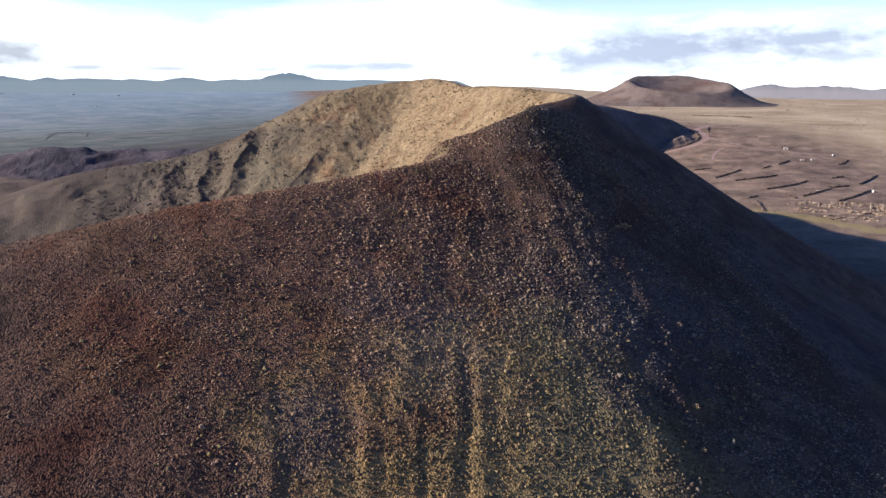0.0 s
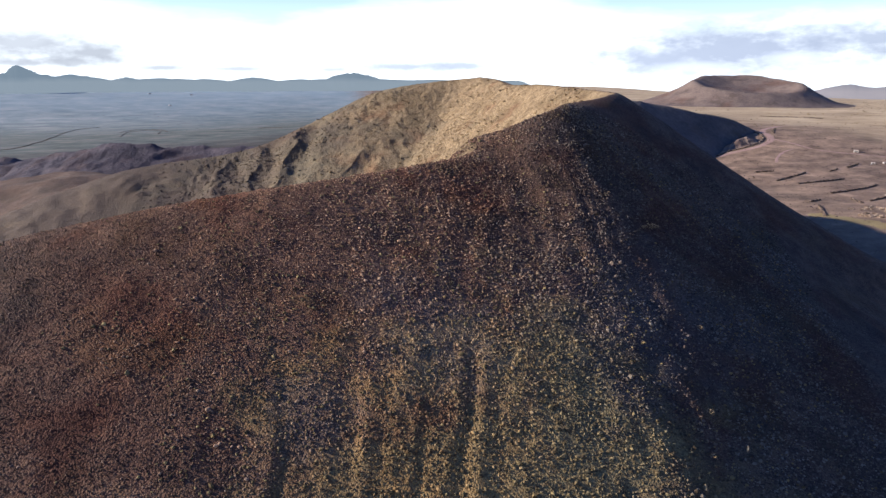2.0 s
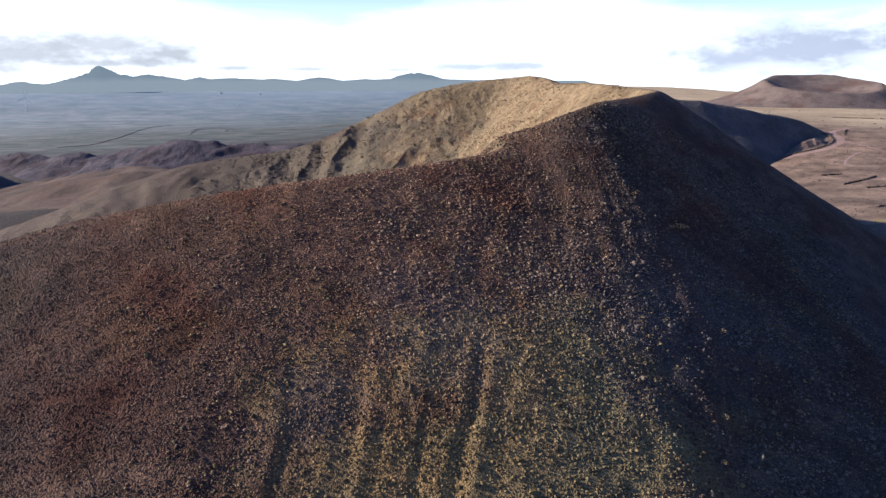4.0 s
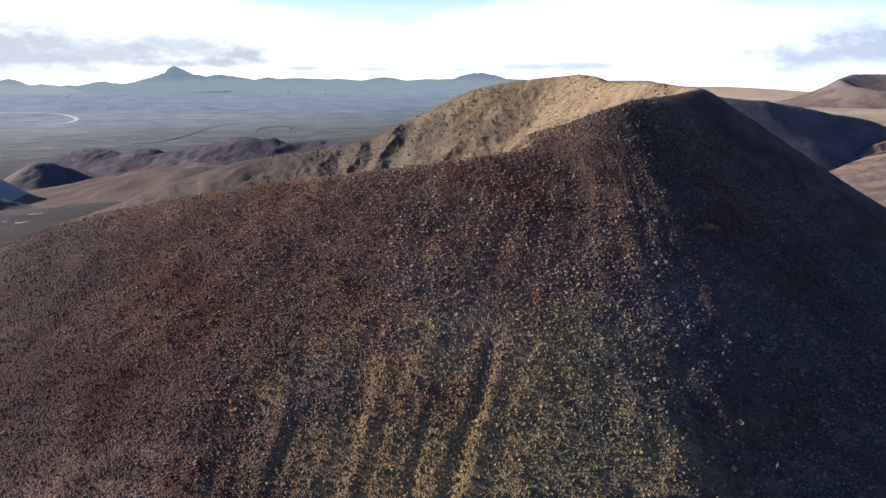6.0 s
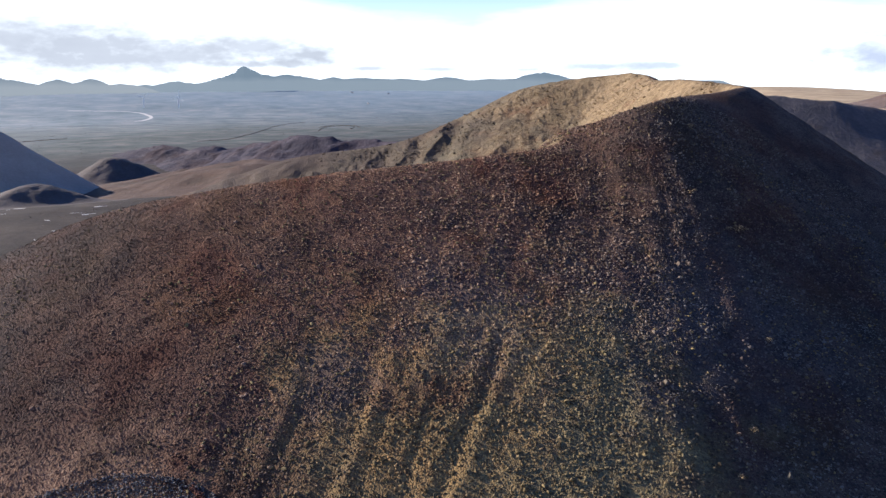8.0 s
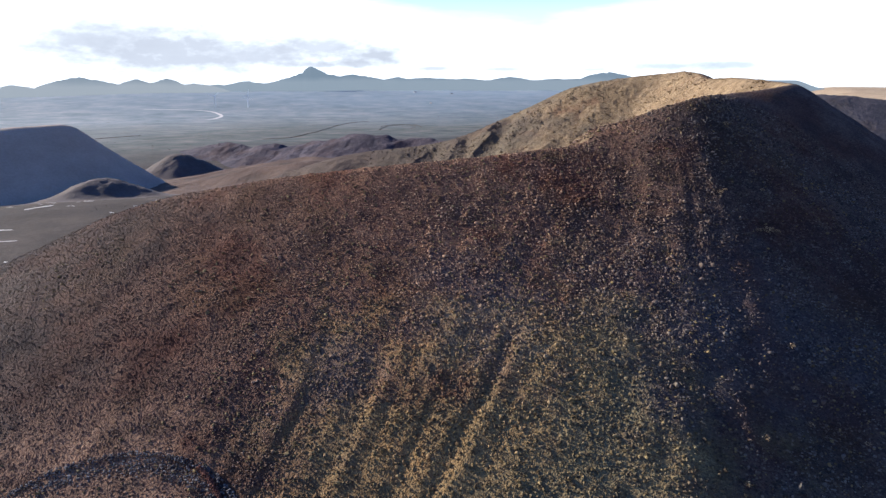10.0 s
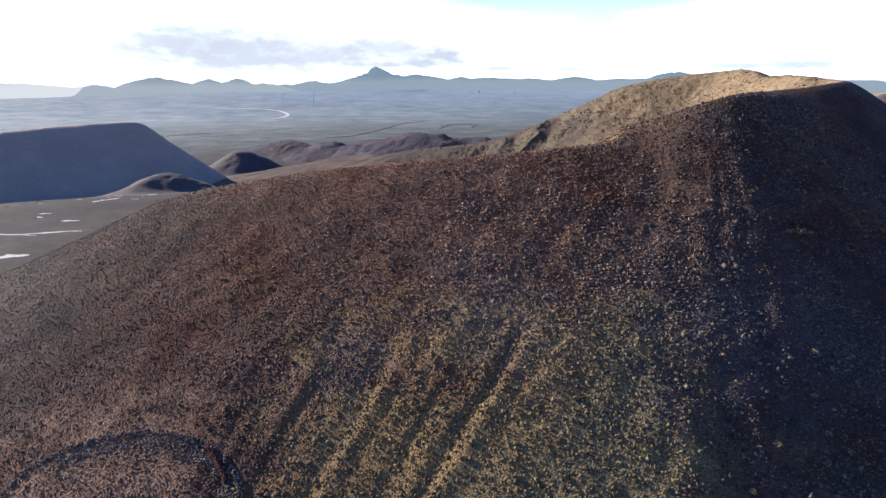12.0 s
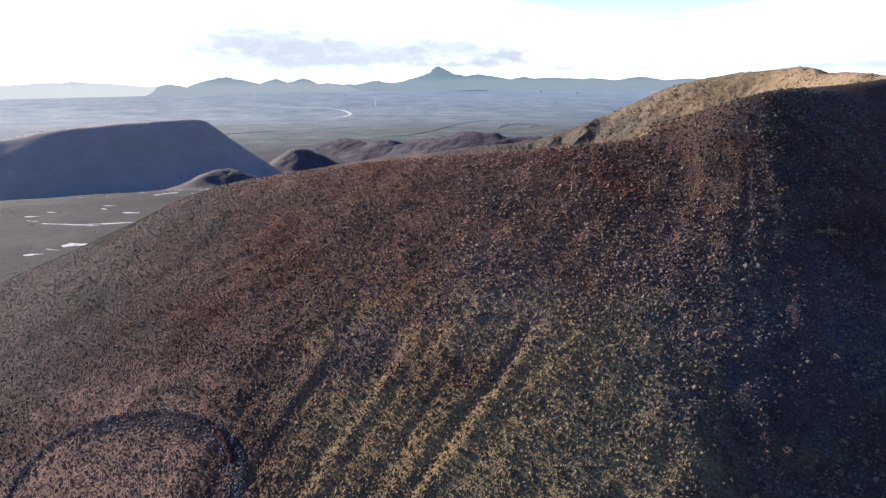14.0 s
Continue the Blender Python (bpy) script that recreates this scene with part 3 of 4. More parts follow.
def crest_hill(name, crest, mat, label, category="hill", inside=None, deep=90.0, res=4.0, rough=1.0, cliff=0.0, seed=7, soft=2.0):
    """A hill that falls off on both sides of a crest line of (x, y, z, slope). inside: the slope on the left hand, for a crater."""
    line = catmull(crest, 8)
    tan = np.gradient(line[:, :2], axis=0)
    tan /= np.hypot(tan[:, 0], tan[:, 1])[:, None] + 1e-9
    reach = (line[:, 2].max() + 10) / line[:, 3].min() * 1.1
    reach = min(reach, 260)
    xs = np.arange(line[:, 0].min() - reach, line[:, 0].max() + reach, res)
    ys = np.arange(line[:, 1].min() - reach, line[:, 1].max() + reach, res)
    x, y = np.meshgrid(xs, ys, indexing="ij")
    best, total = np.full(x.shape, -1e9), np.zeros(x.shape)
    for rnd in (0, 1):
        for (px, py, pz, slope), (tx, ty) in zip(line, tan):
            ax, ay = x - px, y - py
            d = np.hypot(ax, ay)
            sl = slope
            if inside:
                w = 1 / (1 + np.exp(-np.clip((tx * ay - ty * ax) / (d + 1e-6) / 0.25, -30, 30)))
                sl = slope * (1 - w) + inside * w
            h = pz - deep * (1 - np.exp(-(np.sqrt(d * d + 25) - 5) * sl / deep))
            if rnd == 0:
                best = np.maximum(best, h)
            else:
                total += np.exp((h - best) / soft)
    z = best + soft * np.log(total) - soft * math.log(3)
    g = ground_z(x, y)
    up = np.clip((z - g) / 8, 0, 1)
    z = z + up * rough * fbm(x, y, 45, 5, seed)
    if cliff:
        h = z - g
        h = h + up * cliff * (0.5 * fbm(x * 0.45, y, 42, 3, seed + 3) + 0.25 * fbm(x, y, 14, 4, seed + 4, 0.6))
        # worked benches: level floors and steep faces between them
        bench = (h + 3 * fbm(x, y, 90, 2, seed + 6)) / 9
        flat = np.floor(bench) + step(0.35, 0.9, bench - np.floor(bench))
        worked = step(-0.1, 0.35, fbm(x, y, 70, 2, seed + 8))
        # ribs and gullies that catch the sun on one side
        rib = value_noise((x + 0.35 * y) / 17 + 1.2 * fbm(x, y, 60, 2, seed + 11), y / 140, seed + 9)
        z = g + h + 0.65 * worked * up * 9 * (flat - bench) + up * cliff * (0.45 * fbm(x, y, 9, 3, seed + 5) + 0.8 * rib * step(0, 14, h) + 0.4 * fbm(x, y, 22, 4, seed + 12, 0.6))
    f = grid_faces(len(xs), len(ys))
    above = (z > g - 0.8).ravel()
    f = f[above[f].any(1)]
    used = np.unique(f)
    back = np.zeros(x.size, int)
    back[used] = np.arange(len(used))
    v = np.stack([x, y, np.maximum(z, g - 3)], -1).reshape(-1, 3)
    return tagged(mesh_of(name, v[used], back[f], mat), label, category)


crest_hill("hill", [(60, 640, 86, 0.8), (117.9, 650.0, 82.6, 0.85), (135.7, 660.0, 79.2, 0.85), (170.9, 672.0, 74.6, 1.05), (203.7, 690.0, 66.8, 1.1), (237.4, 705.0, 56.4, 1.1), (258, 714.0, 48.0, 1.0)], SHADE_TONED_HILL,
           "cinder hill behind the volcano, coloured dark for shade, with a road round its foot", rough=1.6, seed=4, soft=1.2, deep=160.0, res=3.0)
ring = [(-math.sin(k * math.pi / 8) * 97, -math.cos(k * math.pi / 8) * 97) for k in range(17)]
crest_hill("crater_cone", [(462 - rx, 1385 + ry, 93.0 + 0.16 * ry + 0.02 * rx, 0.85) for rx, ry in ring], CONE_HILL,
           "brown volcanic cone with a round open crater", "volcano", inside=0.58, rough=1.8, seed=14, res=5.0, deep=72.0)
crest_hill("hill", [(-705, -30, 22, 0.62), (-668, 90, 24, 0.62), (-618, 170, 34, 0.62), (-588, 245, 45, 0.62), (-562, 300, 54, 0.62), (-540, 360, 58, 0.66), (-524, 402, 59, 0.78), (-517, 412, 55, 0.9)], HAZED_HILL,
           "long flat-topped grey cinder hill in shade", rough=0.8, seed=24, deep=420.0, soft=0.7)
mound("mound", -402, 347, 56, 48, 20, 27, GREY_MOUND, "low grey mound at the foot of a hill", shape=1.3, rough=0.8)
mound("mound", -528, 539, 48, 46, 0, 20, GREY_MOUND, "small dark rounded cinder mound", shape=0.85, rough=1)
mound("mound", -455, 560, 45, 35, 0, 9, BROWN_HILL, "small brown rounded cinder mound", shape=1.0, rough=1)
crest_hill("hill", [(-440, 570, 10, 0.2), (-350, 515, 24, 0.22), (-295, 475, 31, 0.22), (-245, 445, 31, 0.22), (-190, 415, 33, 0.24)], SWELL, "broad low orange-brown cinder swell", rough=3.0, seed=34)
crest_hill("quarry_hill", [(-700, 712, 2, 0.4), (-674.6, 705, 5, 0.4), (-618.4, 690, 16.5, 0.45), (-552.3, 675, 16, 0.5), (-502.6, 665, 24, 0.5), (-464.6, 655, 22.5, 0.5), (-420.1, 640, 31.6, 0.5), (-377.8, 625, 37, 0.55), (-353.1, 616, 43, 0.7),
                           (-311.3, 612, 41.4, 0.75), (-289.7, 612, 39.5, 0.7), (-259.4, 606, 41.4, 0.7), (-212.3, 596, 43, 0.7), (-176.5, 590, 42, 0.7), (-120, 580, 38, 0.7)],
           QUARRY, "dark purple quarried lava ridge with broken cliffs", rough=1.1, cliff=2.0, seed=44, res=2.0, soft=1.0)
# added rise that stands in for a patch of sunlit reddish flat ground
mound("mound", 222, 652, 24, 14, 35, float(ground_z(222, 652)) + 6, CONE_HILL, "low reddish rise added for the sunlit ground inside the bend of the road", shape=1.1, rough=0.8, n=60)
# far mountains
def mountain_range(az0, az1, peaks, mat, label, base, dist=4520.0, deep=260.0, seed=3):
    """A range along the horizon. peaks: degrees left of the y axis, half width in degrees, height, sharpness."""
    az = np.arange(az0, az1, 0.12)
    ds = np.linspace(-1, 1, 25)
    a, d = np.meshgrid(az, ds, indexing="ij")
    top = base + 7 * fbm(a * 40, a * 0 + seed, 60, 4, seed)
    for p, half, high, sharp in peaks:
        q = np.clip(1 - np.abs(a - p) / half, 0, 1)
        q = (0.75 * q + 0.25 * q * q * (3 - 2 * q)) ** sharp
        top = np.maximum(top, base + (high - base) * q * (1 + 0.11 * fbm(a * 40, a * 0 + p, 22, 5, seed + 9, 0.6)))
    fade = step(az0, az0 + 2.5, a) * step(az1, az1 - 2.5, a)
    x = 30 - np.sin(np.radians(a)) * (dist + d * deep)
    y = 3 + np.cos(np.radians(a)) * (dist + d * deep)
    g = ground_z(x, y)
    z = g - 5 + np.maximum(top - g, 0) * fade * np.cos(d * math.pi / 2) ** 1.2 * (1 + 0.05 * fbm(x, y, 130, 4, seed + 20) * (np.abs(d) > 0.1))
    return tagged(mesh_of("mountain_range", np.stack([x, y, z], -1).reshape(-1, 3), grid_faces(len(az), len(ds))[:, ::-1], mat), label, "mountains")


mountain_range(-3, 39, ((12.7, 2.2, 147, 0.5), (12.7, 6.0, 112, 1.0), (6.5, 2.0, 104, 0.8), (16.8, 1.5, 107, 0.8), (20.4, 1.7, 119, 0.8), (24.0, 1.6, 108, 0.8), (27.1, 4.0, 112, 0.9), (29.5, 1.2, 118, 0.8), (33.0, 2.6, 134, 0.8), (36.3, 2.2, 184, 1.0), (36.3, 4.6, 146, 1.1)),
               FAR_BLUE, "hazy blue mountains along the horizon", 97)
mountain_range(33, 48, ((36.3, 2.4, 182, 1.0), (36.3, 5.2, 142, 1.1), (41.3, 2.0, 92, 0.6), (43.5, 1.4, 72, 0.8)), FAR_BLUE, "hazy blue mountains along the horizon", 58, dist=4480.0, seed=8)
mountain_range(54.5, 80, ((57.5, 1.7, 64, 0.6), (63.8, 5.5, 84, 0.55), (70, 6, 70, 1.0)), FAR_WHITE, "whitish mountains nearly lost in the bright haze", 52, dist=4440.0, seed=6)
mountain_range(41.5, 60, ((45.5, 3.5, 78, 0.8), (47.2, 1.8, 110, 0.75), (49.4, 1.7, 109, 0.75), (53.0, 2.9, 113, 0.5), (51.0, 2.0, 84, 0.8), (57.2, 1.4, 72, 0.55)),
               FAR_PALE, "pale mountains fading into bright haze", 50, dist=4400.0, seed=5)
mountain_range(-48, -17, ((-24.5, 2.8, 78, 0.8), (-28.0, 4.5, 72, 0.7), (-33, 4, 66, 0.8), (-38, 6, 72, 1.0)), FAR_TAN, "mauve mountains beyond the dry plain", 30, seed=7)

# ---- loose stones and scrub on the volcano ----
from mathutils.bvhtree import BVHTree


def surface(ob):
    me = ob.data
    co = np.empty(len(me.vertices) * 3, np.float32)
    me.vertices.foreach_get("co", co)
    return BVHTree.FromPolygons(co.reshape(-1, 3).tolist(), [p.vertices[:] for p in me.polygons])


GROUND_TREE = surface(ground)


def on_ground(x, y):
    hit = GROUND_TREE.ray_cast(Vector((x, y, 900)), Vector((0, 0, -1)))[0]
    return hit.z if hit else float(ground_z(x, y))


def ball():
    bm = bmesh.new()
    bmesh.ops.create_icosphere(bm, subdivisions=1, radius=1.0)
    v = np.array([p.co[:] for p in bm.verts])
    f = np.array([[p.index for p in q.verts] for q in bm.faces])
    bm.free()
    return v, f


BALL_V, BALL_F = ball()
CHIP_V = np.array([(1, 0, 0), (0, 1, 0), (-1, 0, 0), (0, -1, 0), (0, 0, 1), (0, 0, -0.7)], float)
CHIP_F = np.array([(0, 1, 4), (1, 2, 4), (2, 3, 4), (3, 0, 4), (1, 0, 5), (2, 1, 5), (3, 2, 5), (0, 3, 5)])


def scatter(name, x, y, z, size, mat, flat=(0.45, 0.9), rough=0.28, sink=0.25, seed=1, form=None, tall=1.0):
    """Many lumps in one mesh: each with its own shape, turn and flatness."""
    rng = np.random.default_rng(seed)
    n = len(x)
    form_v, form_f = form or (BALL_V, BALL_F)
    v = form_v[None] * (1 + rng.uniform(-rough, rough, (n, len(form_v), 1)))
    v = v * np.stack([rng.uniform(0.75, 1.35, n), rng.uniform(0.7, 1.2, n), rng.uniform(*flat, n) * tall], -1)[:, None]
    a = rng.uniform(0, 2 * math.pi, n)
    c, s = np.cos(a)[:, None], np.sin(a)[:, None]
    v = np.stack([v[..., 0] * c - v[..., 1] * s, v[..., 0] * s + v[..., 1] * c, v[..., 2]], -1)
    tilt = rng.uniform(-0.5, 0.5, n)
    c, s = np.cos(tilt)[:, None], np.sin(tilt)[:, None]
    v = np.stack([v[..., 0], v[..., 1] * c - v[..., 2] * s, v[..., 1] * s + v[..., 2] * c], -1)
    v = v * size[:, None, None] + np.stack([x, y, z + size * (0.5 - sink)], -1)[:, None]
    f = form_f[None] + (np.arange(n) * len(form_v))[:, None, None]
    return mesh_of(name, v.reshape(-1, 3), f.reshape(-1, 3), mat, smooth=False)


def slope_spots(n, x0, x1, y0, y1, seed, lowest=24.0):
    rng = np.random.default_rng(seed)
    x, y = rng.uniform(x0, x1, n), rng.uniform(y0, y1, n)
    form, inner = RELIEF.at(x, y), RELIEF.at(x, y, 1)
    keep = (form > lowest) & (inner < 0.62)
    return x[keep], y[keep], rng


def make_stones():
    made = []
    x, y, rng = slope_spots(112000, -165, 84, 38, 200, 11)
    keep = rng.uniform(0, 1, len(x)) < (0.72 + 0.45 * fbm(x, y, 9, 3, 101)) * (0.75 + 0.25 * step(-60, -10, x))
    x, y = x[keep], y[keep]
    size = np.clip(0.175 * np.exp(rng.normal(0, 0.31, len(x))), 0.11, 0.42) * (0.72 + 0.32 * step(-60, 5, x))
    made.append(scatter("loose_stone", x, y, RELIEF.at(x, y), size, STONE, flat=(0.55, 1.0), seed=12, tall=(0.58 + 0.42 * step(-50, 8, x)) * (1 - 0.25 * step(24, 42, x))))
    tagged(made[-1], "countless rough grey-brown basalt stones covering the slope", kind="stuff")
    x, y, rng = slope_spots(145000, -165, 84, 36, 200, 13)
    keep = rng.uniform(0, 1, len(x)) < 0.78 + 0.45 * fbm(x, y, 6, 3, 103)
    x, y = x[keep], y[keep]
    size = np.clip(0.145 * np.exp(rng.normal(0, 0.3, len(x))), 0.08, 0.3) * (0.78 + 0.28 * step(-60, 5, x))
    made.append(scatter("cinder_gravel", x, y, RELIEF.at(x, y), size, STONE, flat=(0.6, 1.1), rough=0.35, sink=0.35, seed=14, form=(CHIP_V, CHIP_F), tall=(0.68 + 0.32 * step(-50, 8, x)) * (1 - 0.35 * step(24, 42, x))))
    tagged(made[-1], "coarse red-brown cinder gravel between the stones", kind="stuff")
    x, y, rng = slope_spots(60000, -165, -8, 40, 160, 15)
    keep = rng.uniform(0, 1, len(x)) < 0.9 - 0.6 * step(-60, -8, x)
    x, y = x[keep], y[keep]
    size = np.clip(0.125 * np.exp(rng.normal(0, 0.25, len(x))), 0.08, 0.22)
    made.append(scatter("fine_gravel", x, y, RELIEF.at(x, y), size, STONE, flat=(0.5, 0.9), rough=0.35, sink=0.3, seed=16, form=(CHIP_V, CHIP_F)))
    tagged(made[-1], "fine mauve-brown cinder gravel on the west slope", kind="stuff")
    x, y, rng = slope_spots(5600, 24, 74, 66, 190, 17)
    keep = rng.uniform(0, 1, len(x)) < (0.4 + 1.1 * fbm(x + 0.25 * y, y * 0.3, 9, 3, 107)) * step(78, 40, x)
    x, y = x[keep], y[keep]
    size = np.clip(0.18 * np.exp(rng.normal(0, 0.35, len(x))), 0.11, 0.45)
    made.append(scatter("spur_stone", x, y, RELIEF.at(x, y), size, STONE, flat=(0.9, 1.5), rough=0.3, sink=0.2, seed=18))
    tagged(made[-1], "upright pale stones along the spur that catch the low sun", kind="stuff")
    x, y, rng = slope_spots(40000, -100, 80, 40, 190, 21)
    dens = 0.03 + 0.12 * step(-60, -10, x) + 0.6 * np.exp(-((x - 12) ** 2 + (y - 88) ** 2) / 1500) + 0.3 * fbm(x, y, 14, 3, 131)
    keep = rng.uniform(0, 1, len(x)) < dens
    x, y = x[keep], y[keep]
    size = np.clip(0.16 * np.exp(rng.normal(0, 0.35, len(x))), 0.09, 0.4)
    made.append(scatter("low_scrub", x, y, RELIEF.at(x, y), size, TUFT, flat=(0.5, 0.9), rough=0.38, seed=22))
    tagged(made[-1], "dry yellow-green lichen and scrub tufts among the stones", kind="stuff")
    rng = np.random.default_rng(31)
    x, y = rng.uniform(-150, 36, 26000), rng.uniform(230, 398, 26000)
    form, inner = RELIEF.at(x, y), RELIEF.at(x, y, 1)
    keep = (inner > 0.6) & (form > 40) & (rng.uniform(0, 1, len(x)) < 0.5 + 0.8 * fbm(x, y, 15, 3, 141))
    x, y = x[keep], y[keep]
    size = np.clip(0.30 * np.exp(rng.normal(0, 0.4, len(x))), 0.16, 0.9)
    made.append(scatter("crater_stone", x, y, RELIEF.at(x, y), size, CRATER, flat=(0.3, 0.6), seed=32, form=(CHIP_V, CHIP_F)))
    tagged(made[-1], "ochre blocks strewn over the crater wall", kind="stuff")
    rng = np.random.default_rng(51)
    x, y = rng.uniform(-170, -70, 4200), rng.uniform(255, 392, 4200)
    form, inner = RELIEF.at(x, y), RELIEF.at(x, y, 1)
    keep = (inner > 0.4) & (form > 24) & (rng.uniform(0, 1, len(x)) < 0.6 + 0.5 * fbm(x, y, 22, 3, 161))
    x, y = x[keep], y[keep]
    size = np.clip(0.34 * np.exp(rng.normal(0, 0.4, len(x))), 0.18, 0.8)
    made.append(scatter("crater_block", x, y, RELIEF.at(x, y), size, CRATER, flat=(0.5, 1.0), rough=0.3, sink=0.5, seed=52))
    tagged(made[-1], "grey-green broken lava blocks on the crater's west arm", kind="stuff")
    for ob in made:
        ob.parent = volcano


make_stones()


def make_boulders():
    """The larger blocks that stand out one by one on the nearest slope."""
    rng = np.random.default_rng(5)
    kinds = []
    for k in range(7):
        bm = bmesh.new()
        bmesh.ops.create_icosphere(bm, subdivisions=2, radius=1.0)
        for v in bm.verts:
            v.co *= 1 + 0.35 * noise.noise(v.co * 1.3 + Vector((k * 7.1, 0, 0)))
            v.co.z *= 0.7
        me = bpy.data.meshes.new("boulder")
        bm.to_mesh(me)
        bm.free()
        me.materials.append(STONE)
        kinds.append(me)
    x, y, _ = slope_spots(2200, -70, 60, 50, 150, 41)
    w = 0.25 + fbm(x, y, 16, 3, 151) + 0.9 * np.exp(-((x - 18) ** 2 + (y - 107) ** 2) / 90)
    order = np.argsort(-w + rng.uniform(0, 0.8, len(x)))[:280]
    zs = RELIEF.at(x[order], y[order])
    for px, py, pz in zip(x[order], y[order], zs):
        s = float(np.clip(0.25 * math.exp(rng.normal(0, 0.25)), 0.15, 0.42))
        ob = new("boulder", kinds[int(rng.integers(7))])
        ob.matrix_basis = pose(px, py, pz + 0.1 * s, rng.uniform(-20, 20), rng.uniform(-20, 20), rng.uniform(0, 360)) @ Matrix.Diagonal((s, s * rng.uniform(0.75, 1.2), s, 1))
        ob.parent = volcano


make_boulders()

# ---- dry-stone walls, ruins and houses ----
WALL_STONE = earth("field_wall_stone", (0.05, 0.037, 0.031), (0.115, 0.080, 0.063), (0.21, 0.15, 0.112), 3.0, 0.5, island=0.6, bump=0.4)
RUIN_STONE = earth("pale_ruin_stone", (0.12, 0.082, 0.056), (0.27, 0.185, 0.125), (0.43, 0.315, 0.22), 3.0, 0.5, island=0.6, bump=0.4)
DARK_STONE = earth("grey_wall_basalt", (0.05, 0.040, 0.036), (0.12, 0.10, 0.088), (0.24, 0.205, 0.175), 2.0, 0.3, island=0.6, bump=0.4)
WHITE_WALL = plain("white_limewash", (0.52, 0.45, 0.39), 0.9)
ROOF = plain("pale_flat_roof", (0.55, 0.42, 0.33), 0.9)
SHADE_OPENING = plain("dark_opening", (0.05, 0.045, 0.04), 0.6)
TRACK = earth("pink_dirt_track", (0.22, 0.135, 0.112), (0.31, 0.195, 0.162), (0.38, 0.255, 0.212), 20.0, 1.5, bump=0.2)
CHALK = earth("white_caliche", (0.45, 0.40, 0.34), (0.62, 0.56, 0.49), (0.74, 0.69, 0.62), 12.0, 1.5, bump=0.2)
GRASS = earth("yellow_dry_grass", (0.16, 0.118, 0.058), (0.235, 0.175, 0.085), (0.29, 0.225, 0.115), 14.0, 1.0, bump=0.4)
STEEL = plain("white_painted_steel", (0.8, 0.81, 0.82), 0.4)


def along(points, gap):
    """Even steps along a smooth line through points of the plan."""
    line = catmull([(*p, 0.0) for p in points], 16)[:, :2]
    seg = np.hypot(*np.diff(line, axis=0).T)
    at = np.concatenate([[0], np.cumsum(seg)])
    s = np.arange(0, at[-1], gap)
    return np.interp(s, at, line[:, 0]), np.interp(s, at, line[:, 1]), s


def dry_wall(points, high, thick, mat, label, land=on_ground, seed=0, gap=0.8, ragged=0.35, name="dry_stone_wall", group=""):
    """A wall of rough stones in two or three courses, with gaps where it has fallen."""
    rng = np.random.default_rng(seed)
    px, py, s = along(points, gap)
    dirx, diry = np.gradient(px), np.gradient(py)
    ln = np.hypot(dirx, diry) + 1e-9
    xs, ys, zs, size = [], [], [], []
    courses = max(2, int(round(high / (gap * 0.55))))
    for k in range(len(px)):
        top = high * (1 - ragged * rng.uniform(0, 1)) * (0.35 if rng.uniform() < 0.08 else 1)
        base = land(px[k], py[k])
        for c in range(courses):
            zc = (c + 0.4) * high / courses
            if zc > top:
                break
            for side in (-0.5, 0.5) if thick > gap * 0.9 else (0,):
                off = side * thick * 0.6 * (1 - 0.25 * c / courses) + rng.normal(0, 0.05)
                xs.append(px[k] - diry[k] / ln[k] * off + rng.normal(0, 0.08))
                ys.append(py[k] + dirx[k] / ln[k] * off + rng.normal(0, 0.08))
                zs.append(base + zc - 0.25 * gap)
                size.append(gap * rng.uniform(0.48, 0.72))
    ob = scatter(name, np.array(xs), np.array(ys), np.array(zs), np.array(size), mat, flat=(0.6, 0.9), rough=0.22, seed=seed + 1)
    return tagged(ob, label, "stone wall", group)


def hill_land(x, y):
    return float(RELIEF.at(np.array([x]), np.array([y]))[0])


dry_wall([(-51, 45), (-54.5, 52), (-55, 56), (-52.4, 60.6), (-46.6, 65.4), (-39.5, 69), (-32, 70.3), (-26.7, 70.2), (-21.8, 68.6), (-18.5, 65), (-17.5, 60)],
         0.5, 0.9, DARK_STONE, "low tumbled grey dry-stone enclosure wall on the lower slope", hill_land, 3, 0.26, 0.75)
RUST = earth("rust_earth", (0.085, 0.034, 0.024), (0.15, 0.062, 0.042), (0.21, 0.095, 0.062), 2.0, 0.3, island=0.4, bump=0.4)
dry_wall([(-29.8, 70.1), (-27.4, 69.5), (-24.8, 68.4), (-23.4, 67.6)], 0.75, 0.5, RUST, "short straight bank of rust-red earth in the enclosure wall", hill_land, 5, 0.24, 0.2)
FALLEN = np.random.default_rng(77)
px, py, _ = along([(-52, 59.5), (-46, 64), (-39.5, 67.6), (-32, 69), (-26.7, 68.8), (-22, 67), (-19.0, 64), (-17.0, 60), (-15.5, 57)], 0.035)
px, py = px + FALLEN.normal(0, 0.8, len(px)), py + FALLEN.normal(-0.4, 0.75, len(px))
tagged(scatter("fallen_stone", px, py, RELIEF.at(px, py), FALLEN.uniform(0.08, 0.2, len(px)), DARK_STONE, seed=78), "grey stones fallen from the enclosure wall", "stones", kind="stuff")

